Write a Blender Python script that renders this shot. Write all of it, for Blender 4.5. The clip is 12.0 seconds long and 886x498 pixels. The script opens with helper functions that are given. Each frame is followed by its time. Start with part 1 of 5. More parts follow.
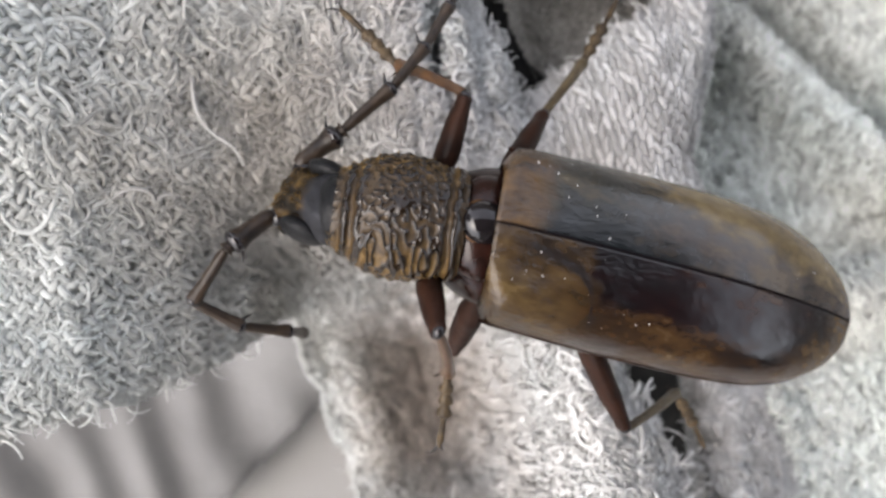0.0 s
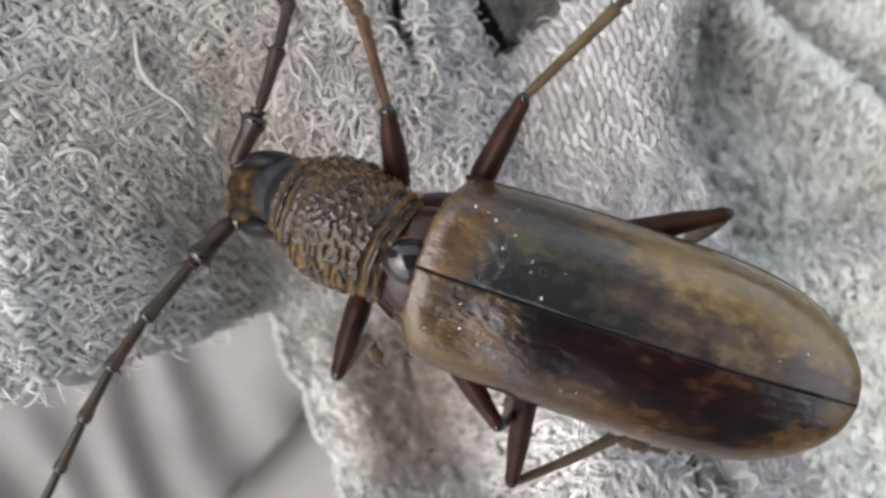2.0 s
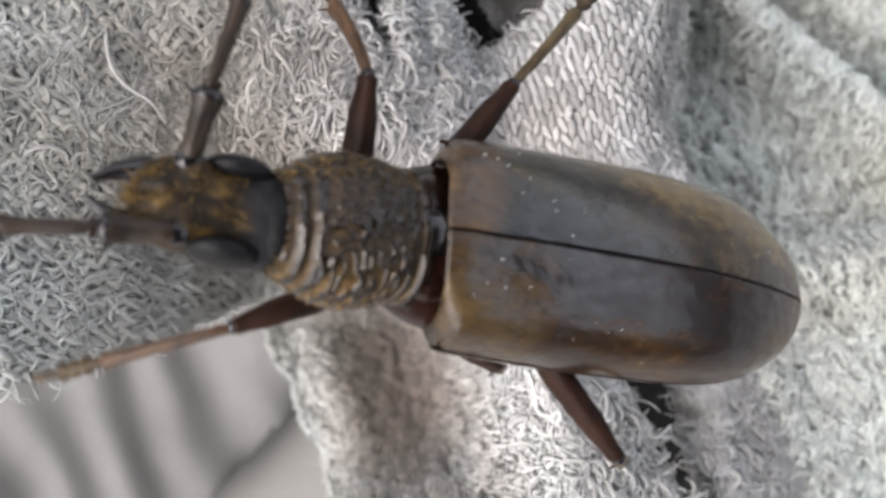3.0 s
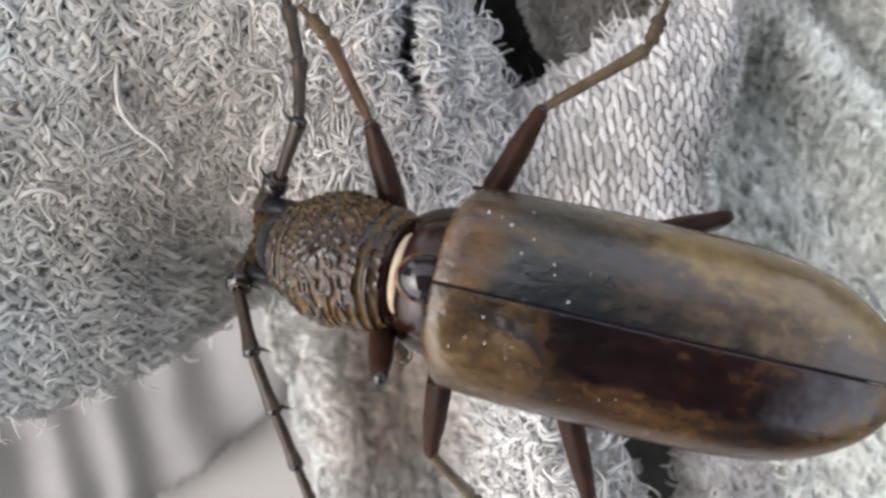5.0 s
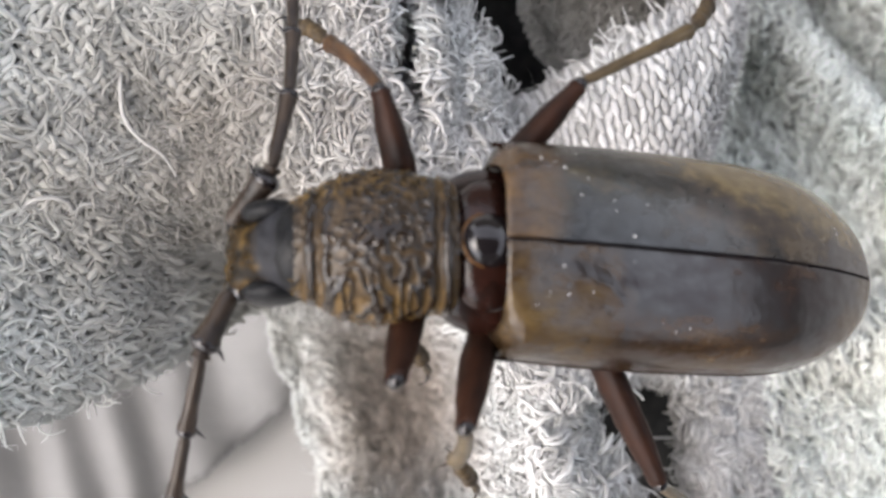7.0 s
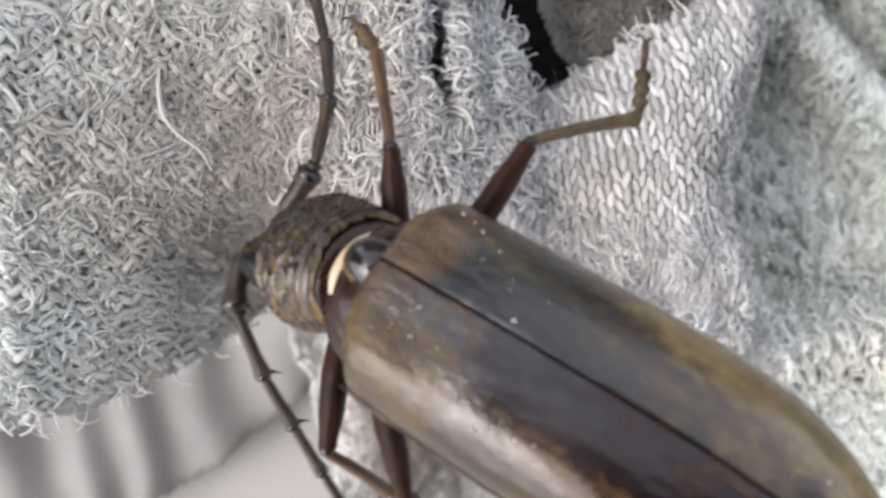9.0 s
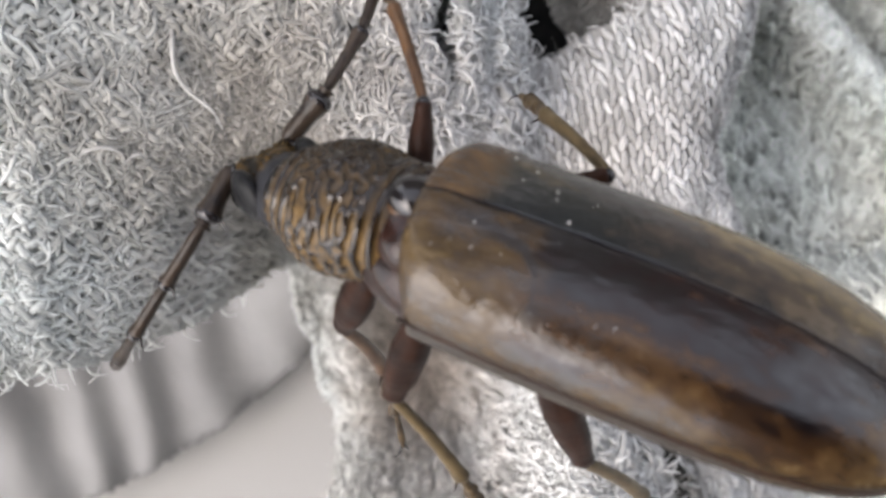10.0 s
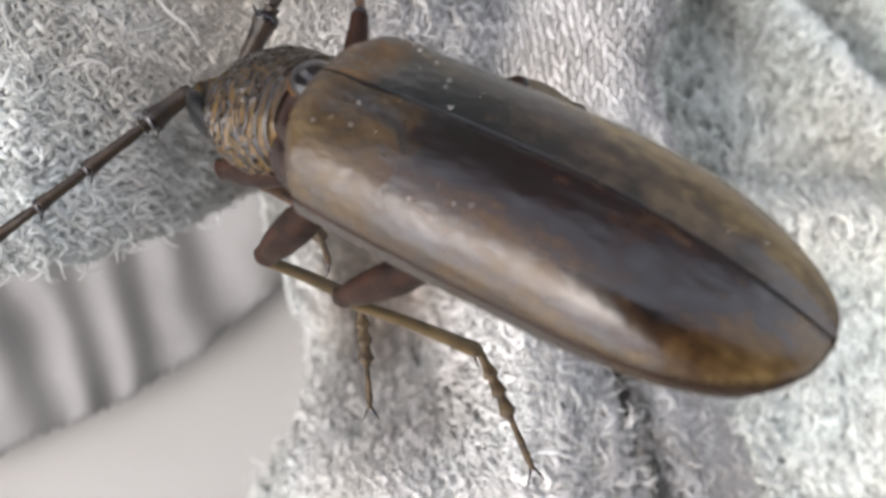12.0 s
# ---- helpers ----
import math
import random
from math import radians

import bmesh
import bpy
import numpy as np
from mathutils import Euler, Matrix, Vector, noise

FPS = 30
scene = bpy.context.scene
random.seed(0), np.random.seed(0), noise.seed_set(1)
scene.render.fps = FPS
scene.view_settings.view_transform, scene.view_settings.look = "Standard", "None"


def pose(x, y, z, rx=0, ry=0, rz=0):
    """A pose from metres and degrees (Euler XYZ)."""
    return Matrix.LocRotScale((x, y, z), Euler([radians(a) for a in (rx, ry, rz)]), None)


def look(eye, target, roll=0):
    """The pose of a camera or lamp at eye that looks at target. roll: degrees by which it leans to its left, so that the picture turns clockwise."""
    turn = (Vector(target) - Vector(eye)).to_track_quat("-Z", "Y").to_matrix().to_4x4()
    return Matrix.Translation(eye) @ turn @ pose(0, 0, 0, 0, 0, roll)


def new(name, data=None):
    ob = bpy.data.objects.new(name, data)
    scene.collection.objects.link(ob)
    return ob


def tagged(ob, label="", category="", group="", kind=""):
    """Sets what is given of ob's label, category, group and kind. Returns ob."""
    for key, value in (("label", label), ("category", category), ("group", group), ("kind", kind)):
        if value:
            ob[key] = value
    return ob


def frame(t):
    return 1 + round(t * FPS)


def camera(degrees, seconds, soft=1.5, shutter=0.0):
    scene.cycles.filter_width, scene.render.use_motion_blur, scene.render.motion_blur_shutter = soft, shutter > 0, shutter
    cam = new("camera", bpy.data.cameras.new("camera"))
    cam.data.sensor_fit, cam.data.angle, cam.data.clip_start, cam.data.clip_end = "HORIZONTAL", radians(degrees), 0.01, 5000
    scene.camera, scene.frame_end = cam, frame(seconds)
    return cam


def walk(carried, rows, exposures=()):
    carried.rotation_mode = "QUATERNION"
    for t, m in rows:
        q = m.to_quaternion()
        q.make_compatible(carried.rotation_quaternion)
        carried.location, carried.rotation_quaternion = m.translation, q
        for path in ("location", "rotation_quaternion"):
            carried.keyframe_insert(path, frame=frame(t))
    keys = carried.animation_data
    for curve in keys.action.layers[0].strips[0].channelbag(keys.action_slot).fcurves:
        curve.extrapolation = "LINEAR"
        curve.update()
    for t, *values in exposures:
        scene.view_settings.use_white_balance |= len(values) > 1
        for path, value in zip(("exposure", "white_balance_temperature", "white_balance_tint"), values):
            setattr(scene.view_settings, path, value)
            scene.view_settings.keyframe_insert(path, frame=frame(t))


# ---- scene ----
# A longhorn beetle on a crumpled terry towel, filmed from a hand's width above.
cam = camera(40.0, 12.0, soft=2.7, shutter=0.3)
cam.data.dof.use_dof = True
cam.data.dof.focus_distance = 0.104
cam.data.dof.aperture_fstop = 37.0
PATH = [
    (0, -0.0147, -0.0117, 0.1438, 4.53, -4.07, -4.61),
    (0.5, -0.0146, -0.0041, 0.1481, 2.02, -4.00, -4.30),
    (1, -0.0196, -0.0105, 0.1482, 4.08, -4.80, -4.66),
    (1.5, -0.0223, -0.0177, 0.1454, 6.86, -5.51, -5.30),
    (2, -0.0085, -0.0220, 0.1357, 7.68, -2.33, -6.42),
    (2.5, 0.0003, -0.0285, 0.1332, 9.06, 0.83, -6.23),
    (3, -0.0028, -0.0204, 0.1353, 6.53, -0.97, -6.04),
    (5, -0.0008, 0.0003, 0.1302, -0.17, -0.24, 0.06),
    (5.5, 0.0012, -0.0014, 0.1298, 0.24, 0.01, 0.09),
    (6, 0.0009, -0.0012, 0.1295, 0.37, 0.12, 0.04),
    (6.5, 0.0000, 0.0000, 0.1300, 0.01, -0.00, 0.00),
    (7, -0.0008, 0.0007, 0.1312, -0.09, -0.18, -0.14),
    (9, -0.0047, 0.0014, 0.1333, -0.69, -0.71, 0.23),
    (9.5, -0.0072, 0.0007, 0.1342, -1.27, -1.27, 0.45),
    (10, -0.0060, -0.0018, 0.1371, -1.09, -1.18, 0.53),
    (10.5, -0.0031, -0.0053, 0.1378, -1.23, -1.23, 0.42),
    (11, -0.0043, -0.0068, 0.1431, -1.53, -1.25, 0.45),
    (11.5, -0.0063, -0.0084, 0.1490, -1.49, -2.19, -0.03),
    (12, -0.0040, -0.0107, 0.1501, -1.49, -2.28, 0.26),
]
walk(cam, [(t, pose(x, y, z, rx, ry, rz)) for t, x, y, z, rx, ry, rz in PATH], exposures=[(0.0, -0.27, 6850, 14), (1.5, -0.29, 6850, 14), (2.5, -0.37, 6850, 14), (4.0, -0.21, 6850, 14), (6.0, -0.15, 6850, 14), (7.0, -0.06, 6850, 14), (9.0, -0.12, 6850, 14), (10.5, -0.21, 6850, 14), (12.0, -0.22, 6850, 14)])

# ---- light ----
world = bpy.data.worlds.new("overcast_sky")
scene.world = world
world.use_nodes = True
sky = world.node_tree.nodes.new("ShaderNodeTexSky")
sky.sky_type, sky.sun_disc = "NISHITA", False
sky.sun_elevation, sky.sun_rotation = radians(55.4), radians(245)
sky.air_density, sky.dust_density, sky.ozone_density = 1.0, 1.6, 1.0
back = world.node_tree.nodes["Background"]
back.inputs["Strength"].default_value = 0.62
haze = world.node_tree.nodes.new("ShaderNodeHueSaturation")
haze.inputs["Saturation"].default_value = 0.36
world.node_tree.links.new(sky.outputs[0], haze.inputs["Color"])
world.node_tree.links.new(haze.outputs[0], back.inputs[0])
sun_data = bpy.data.lights.new("sun", "SUN")
sun_data.energy, sun_data.angle, sun_data.color = 2.75, radians(60), (1.0, 0.96, 0.9)
sun = new("sun", sun_data)
sun.matrix_world = look((-0.515, -0.24, 0.823), (0, 0, 0))


# ---- materials ----
def shader(name, rough=0.5, **inputs):
    mat = bpy.data.materials.new(name)
    mat.use_nodes = True
    nt = mat.node_tree
    bsdf = nt.nodes["Principled BSDF"]
    bsdf.inputs["Roughness"].default_value = rough
    for key, value in inputs.items():
        bsdf.inputs[key.replace("_", " ")].default_value = value
    return mat, nt, bsdf


def noise_of(nt, scale, detail=4.0, stretch=(1, 1, 1), coords="Object"):
    co, mp, nz = nt.nodes.new("ShaderNodeTexCoord"), nt.nodes.new("ShaderNodeMapping"), nt.nodes.new("ShaderNodeTexNoise")
    mp.inputs["Scale"].default_value = stretch
    nz.inputs["Scale"].default_value, nz.inputs["Detail"].default_value = scale, detail
    nt.links.new(co.outputs[coords], mp.inputs[0])
    nt.links.new(mp.outputs[0], nz.inputs["Vector"])
    return nz.outputs[0]


def ramp(nt, fac, *stops):
    r = nt.nodes.new("ShaderNodeValToRGB")
    el = r.color_ramp.elements
    while len(el) < len(stops):
        el.new(0.5)
    for e, (at, col) in zip(el, stops):
        e.position, e.color = at, (*col, 1)
    nt.links.new(fac, r.inputs[0])
    return r.outputs[0]


def grey(v):
    return (v, v, v)


def mixed(nt, fac, a, b, how="MIX"):
    m = nt.nodes.new("ShaderNodeMix")
    m.data_type, m.blend_type = "RGBA", how
    for socket, value in ((m.inputs[0], fac), (m.inputs[6], a), (m.inputs[7], b)):
        if hasattr(value, "is_linked"):
            nt.links.new(value, socket)
        else:
            socket.default_value = value if isinstance(value, float) else (*value, 1)
    return m.outputs[2]


def math_of(nt, op, a, b=0.0, c=0.0):
    m = nt.nodes.new("ShaderNodeMath")
    m.operation = op
    for socket, value in zip(m.inputs, (a, b, c)):
        if hasattr(value, "is_linked"):
            nt.links.new(value, socket)
        else:
            socket.default_value = value
    return m.outputs[0]


def bumped(nt, bsdf, fac, strength, distance):
    b = nt.nodes.new("ShaderNodeBump")
    b.inputs["Strength"].default_value, b.inputs["Distance"].default_value = strength, distance
    nt.links.new(fac, b.inputs["Height"])
    nt.links.new(b.outputs[0], bsdf.inputs["Normal"])


def object_axes(nt):
    co, sep = nt.nodes.new("ShaderNodeTexCoord"), nt.nodes.new("ShaderNodeSeparateXYZ")
    nt.links.new(co.outputs["Object"], sep.inputs[0])
    return sep.outputs


def worn(nt, col, tint):
    """Broad fading over the towel and brown rubbing round the beetle's head; shade is painted in there and in the
    trough.
    """
    broad = ramp(nt, noise_of(nt, 38, 3), (0.35, (0.87, 0.845, 0.82)), (0.55, (1.0, 1.0, 1.0)), (0.72, (0.93, 0.97, 0.98)))
    x, y, z = object_axes(nt)
    # brown mark round the head, widened to paint in the shadow beside it
    far = math_of(nt, "POWER", math_of(nt, "ADD", math_of(nt, "POWER", math_of(nt, "ABSOLUTE", math_of(nt, "ADD", x, 0.0205)), 2.0), math_of(nt, "POWER", math_of(nt, "ABSOLUTE", math_of(nt, "SUBTRACT", y, 0.007)), 2.0)), 0.5)
    edge = math_of(nt, "ADD", math_of(nt, "DIVIDE", far, 0.022), math_of(nt, "MULTIPLY", math_of(nt, "SUBTRACT", noise_of(nt, 170, 4), 0.5), 1.0))
    head_stain_shade = ramp(nt, edge, (0.15, (0.62, 0.575, 0.545)), (1.0, (1.0, 1.0, 1.0)))
    soiled = ramp(nt, math_of(nt, "MULTIPLY_ADD", math_of(nt, "ADD", x, math_of(nt, "MULTIPLY", noise_of(nt, 60, 3), 0.012)), 20.0, 0.5), (0.22, (0.89, 0.93, 0.92)), (0.5, (1.0, 1.0, 1.0)))
    # brown soil in the trough, with part of its shade put into the colour
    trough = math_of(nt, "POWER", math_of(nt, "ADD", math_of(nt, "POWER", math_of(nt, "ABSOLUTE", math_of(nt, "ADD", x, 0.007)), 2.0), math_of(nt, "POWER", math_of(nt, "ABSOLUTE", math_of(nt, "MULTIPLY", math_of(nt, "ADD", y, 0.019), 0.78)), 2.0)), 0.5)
    trough_soil_shade = math_of(nt, "ADD", math_of(nt, "DIVIDE", trough, 0.0125), math_of(nt, "MULTIPLY", math_of(nt, "SUBTRACT", noise_of(nt, 260, 4), 0.5), 0.9))
    col = mixed(nt, 1.0, col, ramp(nt, trough_soil_shade, (0.45, (0.7, 0.64, 0.59)), (1.0, (1.0, 1.0, 1.0))), "MULTIPLY")
    col = mixed(nt, 1.0, mixed(nt, 1.0, col, broad, "MULTIPLY"), soiled, "MULTIPLY")
    return mixed(nt, 1.0, mixed(nt, 1.0, col, head_stain_shade, "MULTIPLY"), tint, "MULTIPLY")


def mat_yarn(name="terry_yarn", tint=(1.0, 1.0, 1.0)):
    mat, nt, bsdf = shader(name, 0.92, Sheen_Weight=0.35, Sheen_Roughness=0.5)
    geo = nt.nodes.new("ShaderNodeNewGeometry")
    own = ramp(nt, geo.outputs["Random Per Island"], (0.0, (0.45, 0.447, 0.437)), (0.5, (0.625, 0.62, 0.61)), (1.0, (0.85, 0.845, 0.835)))
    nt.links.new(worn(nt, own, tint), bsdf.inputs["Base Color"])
    bumped(nt, bsdf, noise_of(nt, 5200, 3), 0.5, 0.00012)
    return mat


def mat_weave(name="towel_weave", tint=(1.0, 1.0, 1.0)):
    mat, nt, bsdf = shader(name, 0.95, Sheen_Weight=0.3)
    fine = ramp(nt, noise_of(nt, 2600, 4), (0.3, (0.39, 0.388, 0.378)), (0.7, (0.55, 0.547, 0.535)))
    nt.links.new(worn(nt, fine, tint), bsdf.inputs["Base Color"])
    bumped(nt, bsdf, noise_of(nt, 4200, 4), 0.7, 0.0002)
    return mat


def mat_plain(name, low, high, scale, rough=0.85, bump=0.0002, stretch=(1, 1, 1)):
    mat, nt, bsdf = shader(name, rough)
    nt.links.new(ramp(nt, noise_of(nt, scale, 5, stretch), (0.3, low), (0.7, high)), bsdf.inputs["Base Color"])
    bumped(nt, bsdf, noise_of(nt, scale * 12, 4, stretch), 0.4, bump)
    return mat


def mat_chitin(name, low, high, scale=900, rough=0.32, coat=0.3, bump=0.00006, stretch=(1, 1, 1), shine=0.28):
    mat, nt, bsdf = shader(name, rough, Coat_Weight=coat, Coat_Roughness=0.18, Specular_IOR_Level=shine)
    nt.links.new(ramp(nt, noise_of(nt, scale, 5, stretch), (0.32, low), (0.68, high)), bsdf.inputs["Base Color"])
    bumped(nt, bsdf, noise_of(nt, scale * 7, 3, stretch), 0.5, bump)
    return mat


def mat_elytron(side):
    """Pigment of a wing case; y runs from the suture outwards, x from the base (0) to the tip."""
    mat, nt, bsdf = shader("elytron_left" if side > 0 else "elytron_right", 0.25, Coat_Weight=0.25, Coat_Roughness=0.12, Specular_IOR_Level=0.5)
    x, y, z = object_axes(nt)
    along = math_of(nt, "DIVIDE", x, -0.037)
    across = math_of(nt, "DIVIDE", math_of(nt, "ABSOLUTE", y), 0.0086)
    blot, fine = noise_of(nt, 170, 3, (0.6, 1.0, 1)), noise_of(nt, 1000, 9, (0.6, 1.1, 1))
    jitter = math_of(nt, "ADD", math_of(nt, "MULTIPLY", math_of(nt, "SUBTRACT", blot, 0.5), 1.0), math_of(nt, "MULTIPLY", math_of(nt, "SUBTRACT", fine, 0.5), 0.75))
    cloud = math_of(nt, "MULTIPLY_ADD", fine, 0.42, math_of(nt, "MULTIPLY", blot, 0.58))
    rim_tan = ramp(nt, cloud, (0.34, (0.058, 0.035, 0.0125)), (0.5, (0.118, 0.077, 0.029)), (0.68, (0.195, 0.138, 0.06)))
    dark = ramp(nt, cloud, (0.42, (0.003, 0.0014, 0.0018)), (0.54, (0.009, 0.0034, 0.004)), (0.62, (0.026, 0.0115, 0.0075)), (0.72, (0.068, 0.039, 0.021)))
    out = math_of(nt, "ADD", across, math_of(nt, "MULTIPLY", jitter, 0.32))
    down = math_of(nt, "ADD", along, math_of(nt, "MULTIPLY", jitter, 0.2))
    if side > 0:
        # grey-tan base patch, brown flank, gold margin; black-maroon field in the middle
        brown = ramp(nt, cloud, (0.36, (0.012, 0.005, 0.0026)), (0.5, (0.031, 0.0145, 0.0055)), (0.66, (0.068, 0.037, 0.0145)))
        patch = ramp(nt, cloud, (0.36, (0.015, 0.008, 0.004)), (0.5, (0.055, 0.032, 0.013)), (0.64, (0.105, 0.068, 0.028)))
        flank = mixed(nt, ramp(nt, out, (0.86, grey(0.0)), (1.08, grey(0.45))), brown, rim_tan)
        flank = mixed(nt, ramp(nt, down, (0.78, grey(0.0)), (0.98, grey(0.5))), flank, rim_tan)
        flank = mixed(nt, ramp(nt, down, (0.19, grey(1.0)), (0.25, grey(0.0))), flank, patch)
        width = ramp(nt, down, (0.19, grey(0.0)), (0.25, grey(0.64)), (0.5, grey(0.78)), (0.76, grey(0.68)), (0.96, grey(0.08)))
    else:
        # rusty base, dusky blue-green shoulder, lilac-grey disc, gold-cream margin
        lilac = ramp(nt, cloud, (0.36, (0.024, 0.024, 0.022)), (0.5, (0.05, 0.04, 0.034)), (0.64, (0.1, 0.077, 0.053)))
        dusk = ramp(nt, cloud, (0.34, (0.01, 0.012, 0.013)), (0.5, (0.03, 0.03, 0.025)), (0.66, (0.095, 0.075, 0.046)))
        rust = ramp(nt, cloud, (0.36, (0.035, 0.018, 0.008)), (0.6, (0.13, 0.075, 0.032)))
        gold = ramp(nt, cloud, (0.34, (0.085, 0.06, 0.027)), (0.5, (0.155, 0.112, 0.052)), (0.66, (0.235, 0.18, 0.092)))
        flank = mixed(nt, ramp(nt, math_of(nt, "ADD", out, math_of(nt, "MULTIPLY", along, 0.7)), (0.82, grey(0.0)), (1.5, grey(1.0))), lilac, gold)
        flank = mixed(nt, ramp(nt, down, (0.24, grey(0.95)), (0.42, grey(0.0))), flank, dusk)
        flank = mixed(nt, ramp(nt, down, (0.08, grey(0.9)), (0.13, grey(0.0))), flank, rust)
        dark = mixed(nt, 0.7, dark, (0.009, 0.0135, 0.0155))
        width = ramp(nt, along, (0.06, grey(0.0)), (0.14, grey(0.46)), (0.3, grey(0.4)), (0.5, grey(0.28)), (0.75, grey(0.22)), (0.97, grey(0.05)))
    mask = nt.nodes.new("ShaderNodeClamp")
    nt.links.new(math_of(nt, "MULTIPLY", math_of(nt, "SUBTRACT", width, math_of(nt, "ADD", across, math_of(nt, "MULTIPLY", jitter, 0.75 if side > 0 else 0.45))), 4.6 if side > 0 else 3.0), mask.inputs[0])
    col = mixed(nt, mask.outputs[0], flank, dark)
    if side > 0:
        # black line that hooks round the inner corner of the base patch
        line = ramp(nt, along, (0.0, grey(0.10)), (0.14, grey(0.17)), (0.2, grey(0.26)), (0.235, grey(0.42)), (0.25, grey(0.7)))
        off = math_of(nt, "ABSOLUTE", math_of(nt, "SUBTRACT", math_of(nt, "ADD", across, math_of(nt, "MULTIPLY", jitter, 0.12)), line))
        hook = math_of(nt, "MULTIPLY", ramp(nt, off, (0.02, grey(0.9)), (0.085, grey(0.0))), ramp(nt, along, (0.03, grey(0.2)), (0.09, grey(1.0)), (0.25, grey(1.0)), (0.27, grey(0.0))))
        col = mixed(nt, hook, col, (0.012, 0.01, 0.011))
    # black seam line and dark outer rim
    seam = nt.nodes.new("ShaderNodeClamp")
    nt.links.new(math_of(nt, "MULTIPLY", math_of(nt, "SUBTRACT", 0.026, across), 60.0), seam.inputs[0])
    col = mixed(nt, math_of(nt, "MULTIPLY", seam.outputs[0], 0.85), col, (0.012, 0.01, 0.012))
    matt = math_of(nt, "SUBTRACT", 1.0, seam.outputs[0])
    gloss = ramp(nt, cloud, (0.4, grey(0.78)), (0.5, grey(0.55)), (0.62, grey(0.3)))
    nt.links.new(math_of(nt, "MULTIPLY", matt, gloss), bsdf.inputs["Specular IOR Level"])
    nt.links.new(math_of(nt, "MULTIPLY", matt, 0.2), bsdf.inputs["Coat Weight"])
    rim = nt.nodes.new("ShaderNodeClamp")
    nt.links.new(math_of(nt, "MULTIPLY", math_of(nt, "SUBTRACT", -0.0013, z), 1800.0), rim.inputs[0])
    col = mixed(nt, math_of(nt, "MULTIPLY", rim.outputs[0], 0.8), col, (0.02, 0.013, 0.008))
    nt.links.new(col, bsdf.inputs["Base Color"])
    nt.links.new(ramp(nt, cloud, (0.3, grey(0.19)), (0.75, grey(0.31))), bsdf.inputs["Roughness"])
    # fine crinkles, strongest near the base, and shallow dents further back
    base = ramp(nt, along, (0.08, grey(1.0)), (0.42, grey(0.12)))
    crinkle = math_of(nt, "MULTIPLY", math_of(nt, "ADD", noise_of(nt, 1300, 6, (0.6, 1, 1)), math_of(nt, "MULTIPLY", noise_of(nt, 3200, 3, (0.5, 1.2, 1)), 0.6)), base)
    dents = math_of(nt, "MULTIPLY", noise_of(nt, 330, 4, (0.45, 1, 1)), 1.5)
    bumped(nt, bsdf, math_of(nt, "ADD", crinkle, dents), 0.6, 0.0003)
    return mat


def mat_pronotum():
    mat, nt, bsdf = shader("pronotum_crust", 0.28, Coat_Weight=0.34, Coat_Roughness=0.04, Specular_IOR_Level=0.4)
    at = nt.nodes.new("ShaderNodeAttribute")
    at.attribute_name = "relief"
    x, y, z = object_axes(nt)
    flank = nt.nodes.new("ShaderNodeClamp")
    nt.links.new(math_of(nt, "MULTIPLY", math_of(nt, "SUBTRACT", math_of(nt, "ABSOLUTE", y), 0.0021), 480.0), flank.inputs[0])
    speck = noise_of(nt, 1600, 5)
    crest = ramp(nt, speck, (0.3, (0.005, 0.0035, 0.0025)), (0.7, (0.022, 0.012, 0.006)))
    gold = ramp(nt, speck, (0.3, (0.06, 0.032, 0.009)), (0.7, (0.19, 0.112, 0.032)))
    low = ramp(nt, at.outputs["Fac"], (0.35, grey(1.0)), (0.62, grey(0.0)))
    amount = math_of(nt, "MULTIPLY", low, math_of(nt, "MULTIPLY_ADD", flank.outputs[0], 0.64, 0.28))
    nt.links.new(mixed(nt, amount, crest, gold), bsdf.inputs["Base Color"])
    nt.links.new(ramp(nt, at.outputs["Fac"], (0.3, grey(0.6)), (0.7, grey(0.13))), bsdf.inputs["Roughness"])
    bumped(nt, bsdf, noise_of(nt, 4200, 3), 0.25, 0.00006)
    return mat


def mat_head():
    """Golden hair on the brow, smooth blue-black behind the eyes."""
    mat, nt, bsdf = shader("head_skin", 0.5, Coat_Weight=0.04, Coat_Roughness=0.25, Specular_IOR_Level=0.2)
    x, y, z = object_axes(nt)
    hair = noise_of(nt, 800, 6, (0.6, 1.3, 1))
    gold = ramp(nt, hair, (0.40, (0.012, 0.009, 0.006)), (0.57, (0.05, 0.029, 0.009)), (0.74, (0.16, 0.10, 0.03)))
    smooth_part = ramp(nt, hair, (0.3, (0.012, 0.012, 0.014)), (0.7, (0.035, 0.036, 0.042)))
    front = nt.nodes.new("ShaderNodeClamp")
    nt.links.new(math_of(nt, "MULTIPLY", math_of(nt, "SUBTRACT", math_of(nt, "ADD", x, math_of(nt, "MULTIPLY", hair, 0.002)), 0.0022), 700.0), front.inputs[0])
    nt.links.new(mixed(nt, front.outputs[0], smooth_part, gold), bsdf.inputs["Base Color"])
    bumped(nt, bsdf, hair, 0.6, 0.00025)
    return mat


YARN, WEAVE = mat_yarn(), mat_weave()
YARN_FAR, WEAVE_FAR = mat_yarn("ribbed_yarn", (1.36, 1.42, 1.375)), mat_weave("ribbed_weave", (1.1, 1.15, 1.12))
THREAD = mat_plain("bleached_thread", (0.47, 0.46, 0.44), (0.58, 0.57, 0.55), 900, 0.9, 0.00005)
SLAB_DIM = mat_plain("dim_plaster", (0.16, 0.155, 0.14), (0.24, 0.235, 0.22), 6, 0.9, 0.002)
PLEAT = mat_plain("pleated_grey_cloth", (0.185, 0.182, 0.18), (0.245, 0.242, 0.239), 60, 0.8, 0.0003)
